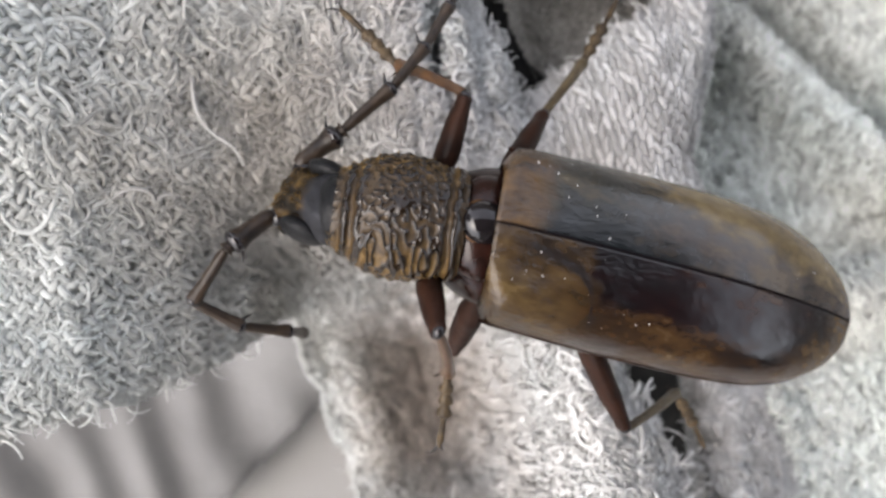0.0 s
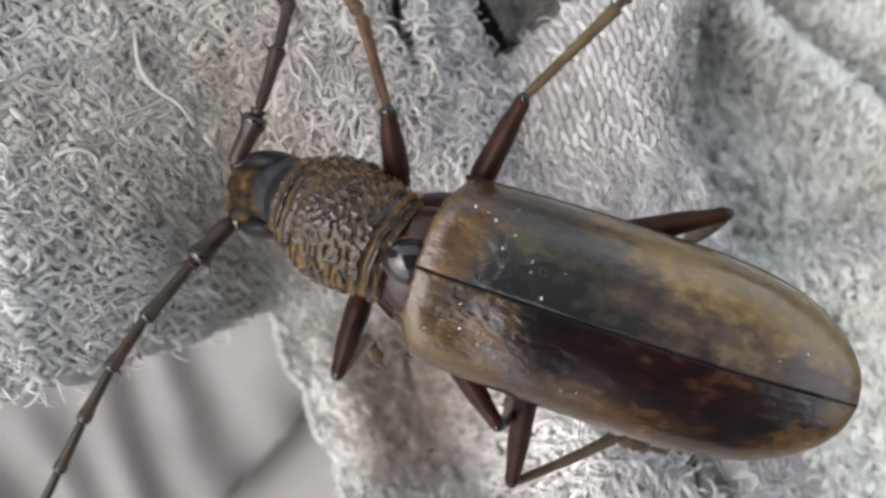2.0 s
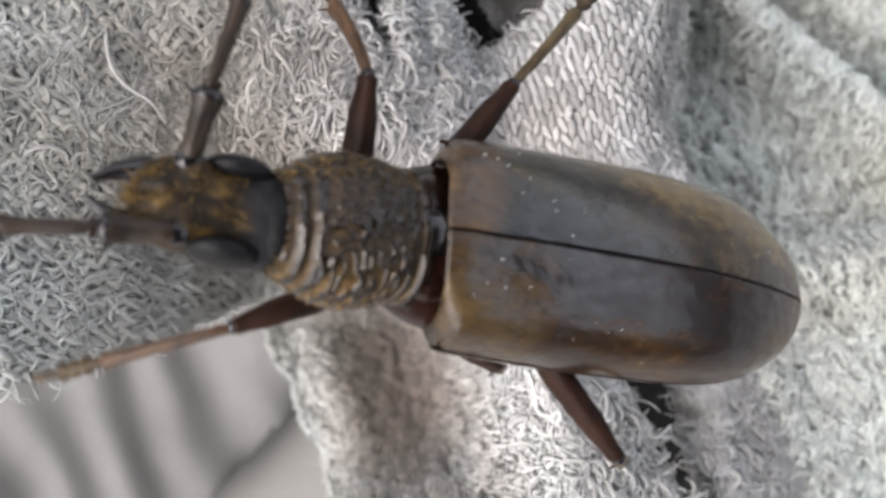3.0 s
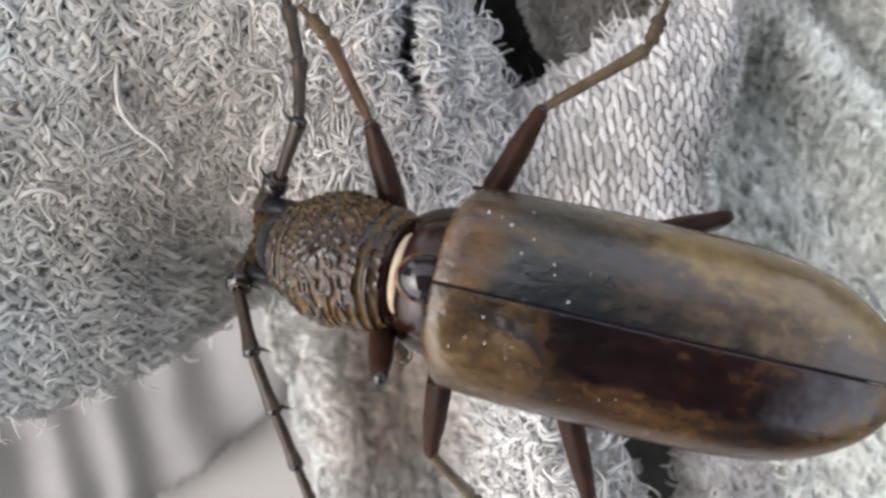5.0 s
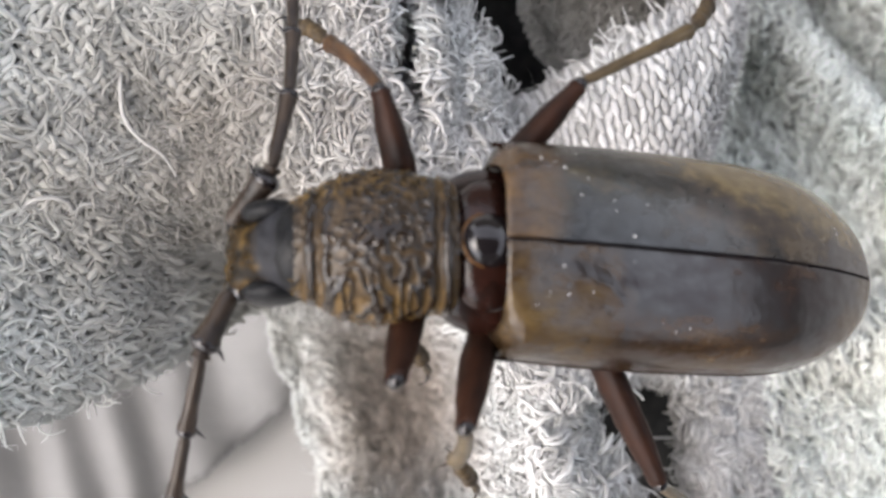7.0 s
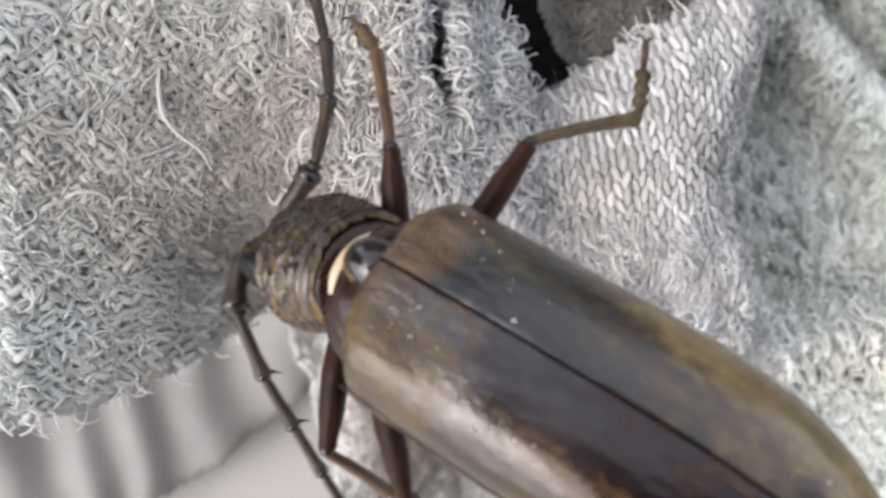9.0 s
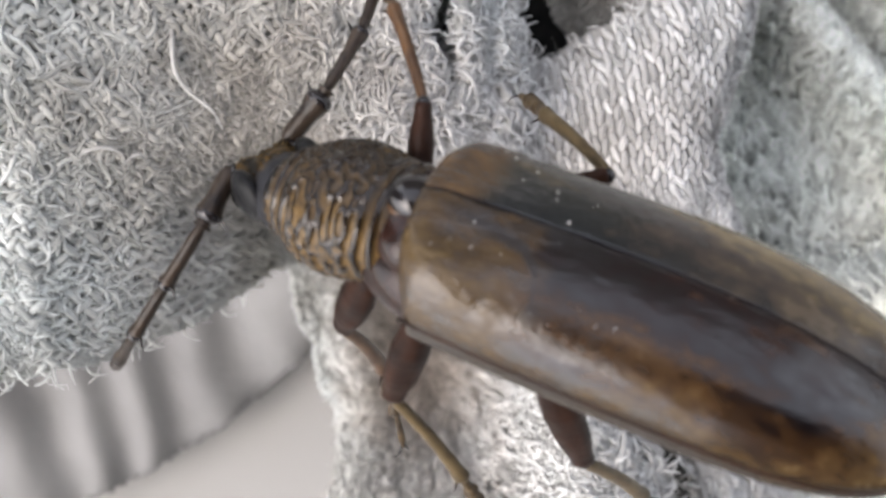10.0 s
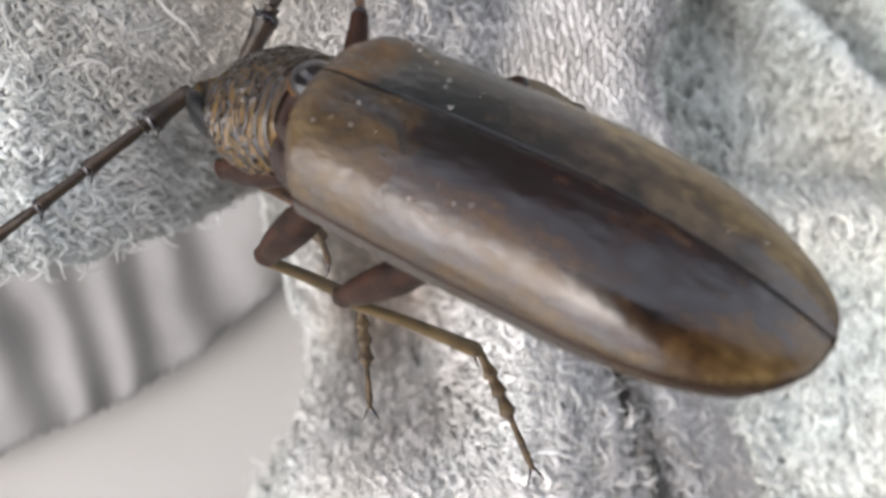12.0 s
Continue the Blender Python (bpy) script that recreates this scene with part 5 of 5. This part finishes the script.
    step_leg("RF", [
        (0, 3, -11.3, -2.7, 7.4, -14.8, -10.7, 12.9, -19.5, -13.7),
        (0.5, 3.5, -11.7, -7.9, 7.6, -14.7, -16.2, 10.5, -17.8, -22.8),
        (1, 5.9, -11.2, -3.6, 7.6, -16.4, -11.7, 10.9, -21.3, -16.8),
        (1.5, 4.6, -11.9, -6.7, 10.2, -16.3, -13.3, 15.1, -20.8, -17.5),
        (2, 6.1, -10.5, -1.8, 10.5, -16.8, -7.8, 13.9, -19.7, -14.3),
        (2.5, 4.7, -11.9, -3.4, 8.4, -18.3, -9.7, 11.1, -22.6, -15.7),
        (3, 4.9, -11.1, -1.5, 4.9, -18.4, -8, 4, -23.8, -13.6),
        (3.2, 4.9, -10.9, -0.9, 5.1, -18.2, -7.3, 4.2, -23.7, -12.8),
        (4.8, 6.7, -10.7, -5.3, 11.1, -16.2, -12, 14.6, -18.2, -18.8),
        (5, 7.2, -10.7, -5.5, 11.9, -17, -11.2, 15.5, -20.2, -17.4),
        (5.5, 6.2, -11, -3.5, 10.4, -18.3, -8.3, 15.8, -21.4, -13.2),
        (6, 4.4, -11.9, -3.5, 9.4, -18.9, -8, 14.4, -22.5, -12.8),
        (6.5, 3.8, -11.9, -3.8, 6.2, -18.2, -10.8, 11, -22.9, -14.9),
        (7, 6.1, -11.2, -4.7, 6.6, -16.8, -12.7, 7.2, -20.8, -19.4),
        (7.2, 5.7, -10.8, -4.9, 7.8, -17.4, -11.8, 10.5, -21.4, -18),
        (8.8, 4.9, -8.7, -1.3, 10, -16.7, -3.4, 15.4, -21.5, -6.5),
        (9, 5.8, -9.5, -2.4, 11.9, -16.6, -4.9, 17.2, -20.4, -9.3),
        (9.5, 8.2, -9.5, -2.6, 15.5, -14.6, -6.4, 21.8, -17, -10.3),
        (10, 3.9, -9.3, 0.5, 9.7, -17.1, 0.8, 13.5, -23.5, -1.6),
        (10.5, 3.8, -8.8, 0.6, 9.4, -16, -2.7, 14.3, -21.5, -5.6),
        (11, 4.5, -8.7, -1.9, 9.4, -15.6, -6.7, 13.6, -20.6, -11),
        (11.5, 3.7, -8.1, -0.2, 9.5, -15.5, -2.7, 14.3, -21.1, -5.5),
        (12, 3.8, -10, -1.1, 9.1, -17.5, -4.1, 13.9, -23.4, -6.3),
    ])
    step_leg("RM", [
        (0, -6.7, -13.6, -8.8, -12.1, -21.7, -14.2, -15.3, -29.7, -15.6),
        (0.5, -6.5, -14, -8, -11.9, -20.3, -15.4, -16, -26.8, -19.6),
        (1, -5.8, -13.8, -9.3, -14.3, -19.7, -13.1, -16.5, -27.8, -15.9),
        (1.5, -4.6, -14.7, -7.5, -12, -22.4, -10.7, -13.5, -29.4, -15.8),
        (2, -3.8, -14.8, -2.3, -8.8, -24.1, -5.6, -11.1, -29, -12.5),
        (2.5, -6, -14.5, -4.1, -10.7, -23.9, -7.9, -14.2, -29.9, -13.3),
        (3, -7.8, -13.3, -2.2, -15, -21.5, -4.3, -20.7, -27.5, -7.1),
        (3.2, -7.4, -13.3, -2.2, -14.6, -21.5, -4.3, -20.3, -27.5, -7.1),
        (4.8, -4.1, -14.7, -7.9, -12.4, -19.9, -13.1, -14.7, -26.2, -18.7),
        (5, -5.5, -14.8, -4.4, -13.1, -21.9, -8.1, -15.1, -27.7, -14.4),
        (5.5, -8.3, -13.2, -3.4, -16.2, -21, -4.1, -17.6, -26.4, -10.9),
        (6, -9.7, -12.1, -3.8, -18.3, -18.8, -1.5, -20.6, -24.2, -8.1),
        (6.5, -10.7, -10.6, -2.3, -19, -16.6, 1.8, -22.5, -22.4, -3.8),
        (7, -7.7, -12.3, -0, -17.4, -17.6, 0.7, -23.3, -23.1, -2.8),
        (7.2, -2, -15.3, -4.9, -12.8, -17.8, -4.9, -18.2, -24.7, -5),
        (8.8, -0.5, -13, -0.8, -9.5, -18.5, -3.5, -9.5, -27, -5),
        (9, -3, -14.2, -0.4, -7.8, -22.7, -5.6, -4.6, -30.6, -7.7),
        (9.5, -2.4, -15.1, -7.2, -4.8, -22.7, -14.8, 0.5, -29.3, -17.3),
        (10, -10.4, -10.5, -1.4, -3.3, -18.1, -5.4, -0.1, -24.4, -10.7),
        (10.5, -5, -14.8, -6.5, -7.8, -22.2, -14.2, -10, -28.4, -20.2),
        (11, -6, -14, -8.6, -9.7, -19.6, -17.4, -12.9, -24.1, -24.3),
        (11.5, -4.2, -15, -6.7, -4.1, -22.3, -15, -5.8, -28, -21.6),
        (12, -8.9, -12.9, -4.6, -9.5, -20.3, -12.9, -9.8, -26.2, -19.4),
    ])
    step_leg("RH", [
        (0, -22.9, -6, -11.8, -30.3, -7.2, -22.3, -36, -7.5, -30.7),
        (1, -23.7, -5.3, -10.2, -31.1, -4.7, -20.8, -37.1, -3.6, -28.9),
        (1.5, -23.6, -3.8, -10.2, -28.3, -4.3, -22.3, -32.4, -3.1, -31.5),
        (2, -22.7, -11.3, -4.1, -23.4, -8.1, -16.7, -25.6, -4.8, -26.1),
        (2.5, -23.4, -9.8, -4.1, -27.5, -10.1, -16.4, -30.4, -8.3, -25.9),
        (3, -24.3, -5.8, -3.6, -33.7, -9.4, -11.8, -39.9, -8.9, -19.9),
        (4.8, -22.9, -10.4, -8.5, -23.9, -9.8, -21.4, -26.4, -7.1, -30.8),
        (5, -22.9, -10.4, -8.5, -23.9, -9.8, -21.4, -26.4, -7.1, -30.8),
        (5.5, -23.6, -9.4, -6.7, -22.6, -9.4, -19.6, -22.8, -7.6, -29.6),
        (6.5, -24.4, -4.3, -4.1, -27.7, -5.8, -16.6, -30, -4.6, -26.4),
        (7, -24.5, -4.3, -6.7, -33.3, -4.9, -16.1, -40.3, -4.3, -23.4),
        (9, -22.9, -10.5, -8.3, -24, -13.6, -20.8, -25.1, -15.4, -30.7),
        (9.5, -16.9, -8.2, -16.9, -14.3, -7.7, -29.6, -12.6, -6.6, -39.5),
        (10, -21.5, -12.5, -8.6, -22.8, -19.4, -19.5, -24, -24.2, -28.4),
        (10.5, -23.8, -8.8, -4.1, -23.6, -17.8, -13.4, -23.4, -22, -22.7),
        (11.5, -23, -10.8, -4.1, -21.1, -19.5, -13.4, -20.3, -23.7, -22.7),
        (12, -23.4, -9.9, -4.1, -21.8, -18.8, -13.4, -20.5, -22.9, -22.6),
    ])
    step_leg("LF", [
        (0, 2.7, 9.5, 0.5, -1.6, 11.7, -7.9, -3.6, 17.9, -12.4),
        (0.5, -0.3, 10.4, -2.6, -3.9, 11.8, -11.5, -6.8, 13, -18.8),
        (1, 9.6, 8.4, -2.6, 5.1, 6.9, -11, 1.4, 9.5, -17.5),
        (1.5, 4.1, 11.8, -5.5, 2.5, 8.4, -14.5, 0, 10.1, -21.7),
        (2, 3.2, 11.5, -4.3, 1.6, 9.6, -13.7, -0.9, 12.9, -20.4),
        (2.5, 10.5, 6.2, -0.2, 7.7, 5.2, -9.5, 4.6, 7.5, -16.4),
        (3, 11.1, 6.8, -7.7, 17.9, 9.3, -14.2, 20.8, 10.3, -21.4),
        (3.2, -0.7, 8.9, -9.2, -4.9, 10.2, -17.8, -8.3, 15.8, -22.2),
        (4.8, -0.2, 11.5, -8.2, -2, 7.6, -16.9, -5.6, 9.8, -23.5),
        (5, 2.3, 7.8, 1.2, 1.8, 5.5, -8.3, -0.4, 7.6, -15.5),
        (5.5, 2.1, 10.7, -1.5, 2.6, 8.1, -10.8, 1.8, 10.8, -18.2),
        (6, 0.8, 9.3, 0.6, -5.3, 11.7, -6.5, -8.2, 18.2, -9.8),
        (6.5, -0.6, 10.5, -2.8, -6.7, 11.2, -10.4, -10, 18.1, -12),
        (7, 6.7, 9.3, -0.9, 2, 5.8, -8.6, -2.9, 7.8, -14.4),
        (7.2, -1.1, 4.6, -14.7, -1.9, 4.9, -24.3, -6, 6.3, -30.9),
        (8.8, -2.7, -0.1, -14, -3.2, 3.2, -23.1, -8.5, 2.1, -28.8),
        (9, -1.7, 10.5, -9.3, -5.8, 9.1, -18.1, -8.3, 7.4, -25.3),
        (9.5, 2.4, 12.3, -5.1, 2.8, 12.6, -14.8, 1.7, 13.5, -22.6),
        (10, 4.4, 1.8, -14.3, 1.5, -1.4, -23, -1.8, 0.8, -29.8),
        (10.5, 6.9, 2.7, -13.5, 4.7, -2.3, -21.5, 0.6, -3, -28.2),
        (11, 5.4, 5.3, -14.2, 1.1, 0.1, -21.2, -1.6, -1, -28.6),
        (11.5, 7.8, 2.6, -12.8, 4.2, -4, -19, 2.1, -4.9, -26.5),
        (12, 9.4, 1.9, -10.9, 5.7, -3.4, -18.1, 4.1, -4, -25.8),
    ])
    step_leg("LM", [
        (0, -4, 8.9, -14.7, -7.7, 7.8, -25.1, -10.6, 6.9, -33.3),
        (0.5, -8.3, 12.4, -9.2, -14.9, 15.3, -17.6, -18.7, 16.7, -25.4),
        (1, -10, 11.6, -3, -12.1, 8.6, -13.5, -13.8, 12, -21.4),
        (1.5, -10.3, 11.4, -3.2, -12, 7.8, -13.5, -13.1, 12, -21.2),
        (2, -10.5, 10.9, -2.4, -12.4, 10.8, -13.3, -16.3, 14.7, -20.1),
        (2.5, -6, 6.7, -14.9, -7.3, 6.8, -25.9, -8.3, 7, -34.6),
        (3, -11.7, 7.3, -9.3, -17.8, 6.1, -18.5, -22.6, 5.2, -25.8),
        (3.2, -7.1, 10.4, 2.4, -16, 10, -4.1, -23, 11.8, -9.2),
        (4.8, -6.5, 13.7, -1.4, -12, 18.5, -9.7, -17, 22.7, -15.6),
        (5, -3.6, 13.9, -10.1, -8.7, 18, -19, -13, 21.8, -25.7),
        (5.5, -0.7, 10.9, 3.4, -2.7, 12, -7.5, -6.6, 17.6, -13),
        (6, -3.5, 10.4, 3.7, -4.8, 11.7, -7.2, -6.7, 15.5, -14.9),
        (6.5, -2.2, 10.8, 3.5, -5.9, 11.4, -6.9, -9.6, 16.4, -13.2),
        (7, 2.4, 12.3, 0.5, -2.3, 14.4, -9.3, -7.8, 16.9, -15.6),
        (7.2, -2.9, 14.5, -8.9, -9.6, 13.5, -17.7, -14.8, 15.7, -24.4),
        (8.8, -4.5, 11, -13.3, -9.1, 5.9, -22, -13.7, 3.7, -29.1),
        (9, -8, 10, -12.2, -11, 8.3, -22.8, -14.1, 7.5, -31),
        (9.5, -4.3, 15, -4.3, -4.4, 17.1, -15.2, -5.3, 19.1, -23.7),
        (10, -1.3, 5, -15.7, -8, 4.3, -24.5, -11.4, 3.5, -32.6),
        (10.5, 0.9, 5.2, -15.2, -4.1, 0.7, -24, -8.1, 2.5, -31.7),
        (11, -0.9, 7.9, -15.1, -7.9, 3.5, -22.5, -12.2, 10.9, -24.7),
        (11.5, 1.7, 7.7, -14.5, -4.1, 0.1, -20.2, -8.5, 4.4, -26.4),
        (12, 3.2, 5.5, -14.2, -2.1, 0.2, -22.4, -6.1, 5.3, -28.3),
    ])
    step_leg("LH", [
        (0, -20.4, 13.2, -9.9, -29.5, 8, -17.5, -36.9, 12.4, -22.9),
        (0.5, -17.8, 15.8, -8.2, -19.1, 8, 2.1, -26.7, 12.6, -2.7),
        (1, -18.8, 14.9, -9.3, -28.2, 10.4, -16.9, -35.2, 17.6, -18.6),
        (1.5, -11.9, 14, 3.5, -21.7, 9.6, -3.7, -28.8, 12.7, -10.4),
        (2, -14.2, 16.9, -9.5, -23.2, 11.9, -17.3, -30.5, 13, -24.3),
        (2.5, -11.6, 13.7, 3.9, -20.3, 9.1, -4.6, -27.6, 12, -11.1),
        (3, -20.5, 14.1, -5, -28.7, 13.7, -15.1, -35.1, 13.3, -23),
        (3.2, -21.5, 13, -6.5, -31, 9, -14.5, -39, 12, -19.5),
        (4.8, -17.5, 15.2, -10.4, -22.3, 17.4, -22.3, -27.8, 21.3, -29.9),
        (5, -17.5, 15.2, -10.4, -22.3, 17.4, -22.3, -27.8, 21.3, -29.9),
        (5.5, -15.9, 15.5, 0.3, -18, 16.8, -12.4, -20.8, 20.2, -21.6),
        (6, -14.3, 14.7, 2.3, -17.3, 17.2, -10, -20.2, 21.1, -19),
        (6.5, -13.5, 15, 2.2, -18, 17.5, -9.6, -22.4, 21.3, -18),
        (7, -17.3, 16.4, -4.6, -26.9, 18.7, -13, -34.3, 22.1, -18.9),
        (7.2, -20.3, 14.1, -7.8, -27.4, 14.4, -18.6, -34.6, 17.6, -25.1),
        (8.8, -23.3, 6.3, -10.8, -26.5, 0.5, -21.9, -32.7, -0.8, -29.8),
        (9, -20.8, 9.2, -13.5, -24.8, 6.4, -25.5, -28.6, 5.6, -34.9),
        (9.5, -12.9, 13.1, -15.4, -14.6, 13.8, -28.2, -17, 15.4, -38),
        (10, -16.2, 2.8, -17.5, -22.1, -2.4, -27.7, -26.8, -5, -36.4),
        (10.5, -6.6, 4, -17.5, -18.2, -1, -20.2, -20.9, -4.2, -29.5),
        (11, -8, 8.7, -17.4, -18.9, 3, -21.3, -25.2, 3, -29.3),
        (11.5, -12.5, 10.5, -17.2, -13.5, -0.9, -23.2, -20.9, -2.3, -30.1),
        (12, -3.3, 4.8, -15.5, -12.9, -0.7, -22.2, -20.8, 4.4, -26.2),
    ])
    sway("RA", [
        (0, 7.4, -12.1, -5.8, 4.6, -20.5, -6.3, 2.9, -25.5, -6.6),
        (0.5, 13, -5.8, -1.7, 6.2, -12.5, -2.4, 7, -21, -5.6),
        (1, 9.3, -12, -8.5, 8.1, -17.1, -10.5, 7.6, -23.4, -12.6),
        (1.5, 11.4, -11.6, -7.6, 11.3, -16, -9.8, 12, -21.4, -12.1),
        (2, 16, -9.1, -8.8, 17.1, -15.9, -12.6, 17.6, -19.6, -15.6),
        (2.5, 13.7, -10.9, -4.5, 13.3, -17.7, -7.1, 13, -21.8, -8.7),
        (3, 16.2, -12.2, 2.3, 14.2, -15.3, 1.5, 13, -17.2, 1),
        (3.2, 15.7, -9.3, -1.4, 13.9, -14.3, -0.5, 11.9, -18.6, -0.9),
        (4.8, 13.1, -6.3, -11.2, 13.5, -17.3, -11.9, 14.2, -21.9, -14.4),
        (5, 11.9, -8, -5, 14.1, -16.2, -7.1, 16.4, -19.7, -9.2),
        (5.5, 10.2, -13.6, -1.4, 11.4, -18.8, -2.8, 12.2, -21.9, -3.6),
        (6, 11.5, -8.6, 0.7, 9.6, -14.5, -1.1, 10.9, -19.4, -2.5),
        (6.5, 13.6, -8.8, -2.9, 11.7, -15.9, -3.8, 11.2, -20, -5.3),
        (7, 11.9, -5.6, -8.9, 10.7, -12.4, -9.2, 10.4, -18.6, -10.2),
        (7.2, 12, -5.1, -7.2, 11.4, -13.2, -6.1, 11.6, -18.3, -7.1),
        (8.8, 11.1, -12.9, -12.8, 12.3, -19.1, -9.2, 13.9, -23.6, -7),
        (9, 12.2, -9.4, -10.4, 15.7, -15.7, -9.4, 20.3, -20, -8.9),
        (9.5, 13.1, -4.9, -5.7, 16.9, -10.6, -5.6, 20.1, -15.4, -5.9),
        (10, 11.9, -10.7, -3.7, 11.5, -16.9, -1.6, 12.3, -20.8, -0.9),
        (10.5, 12.4, -10.5, -5.4, 14.5, -14, -4.7, 15.8, -16, -4.3),
        (11, 12.2, -13.1, -10.5, 14.1, -16, -11, 15.3, -17.8, -11.3),
        (11.5, 12.6, -12.2, -7.4, 14.5, -15.7, -6.8, 15.6, -17.9, -6.5),
        (12, 12.9, -11.3, -4.9, 13.9, -14.2, -5, 14.5, -16, -5.1),
    ])
    sway("LA", [
        (0, 19.3, 5.2, -9.5, 21.4, 11.3, -14.2, 10.5, 10.4, -12.8, 7.3, 9, -27.3, 4, 7.5, -41.9),
        (0.5, 27, 12.9, -4.6, 34, 19.7, -8.2, 38.2, 23.8, -10.3),
        (1, 17.6, 7.1, -10.3, 17.5, 17, -12.1, 16.7, 25, -13.7),
        (1.5, 19.2, 12.9, -6.6, 17.6, 27.9, -7.7, 16.6, 36.9, -8.4),
        (2, 20.6, 14.3, -3.4, 22.1, 26.4, -2.6, 23.1, 33.6, -2.1),
        (2.5, 22.5, 2.8, -5, 30.2, 7.7, -7.8, 34.7, 10.6, -9.5),
        (3, 28.6, 2.5, -5.4, 32.9, 3.4, -10.3, 35.5, 3.9, -13.2),
        (3.2, 20.1, 2.7, -8.7, 25.4, 5.6, -15.9, 29.2, 7.6, -21),
        (4.8, 17.3, 7.1, -7.4, 17.7, 12.4, -11.4, 18.2, 17.7, -15.3),
        (5, 14.3, 5.5, -5.3, 5.1, 18.9, -6.8, -0.5, 26.9, -7.7),
        (5.5, 17.7, 4.5, -2.2, 18.5, 8.4, -4.5, 17.5, 14.4, -7.2, 14.3, 14.7, -7.7, 18.5, 15.8, -22),
        (6, 20.2, 4.3, 0.6, 29.3, 13.8, -1.2, 34.8, 19.5, -2.2),
        (6.5, 25, 4.3, -4.7, 30.9, 7, -7.5, 34.5, 8.7, -9.2),
        (7, 15.7, 4.9, -12, 16.1, 16.4, -16.7, 16.4, 23.4, -19.5),
        (7.2, 15.7, 6.9, -11.8, 14.3, 13.4, -17.3, 13.6, 18.4, -21.6),
        (8.8, 14.9, -2.2, -21.5, 12, 0.1, -28.3, 5.3, 4.5, -39.1),
        (9, 14, 2.4, -14.3, 9.4, 6.1, -18.9, 0.7, 9.7, -24.5),
        (9.5, 13.3, 7.7, -6.3, 7.5, 14.3, -12.1, 2.2, 20, -17.6),
        (10, 16.4, 0.7, -9.8, 18.5, 5.4, -15.7, 19.9, 9.1, -19.9, 25, 2.8, -32.5, 30.2, -3.5, -45.1),
        (10.5, 13.3, -1, -11, 13.3, 0, -14.3, 12.3, 2.4, -18.1, 18.7, -4.1, -30, 25.1, -10.6, -41.9),
        (11, 8.6, 1.5, -17.2, 7.6, 2.6, -20.2, 6.3, 5, -22.9, 9.9, 0.4, -36.8, 13.4, -4.1, -50.6),
        (11.5, 11.9, 2.4, -16.3, 8.1, 19.6, -32, 5.9, 29.9, -41.5),
        (12, 23.6, 13.2, -16.5, 26.2, 14.6, -18.9, 27.7, 15.4, -20.4),
    ])


motions()
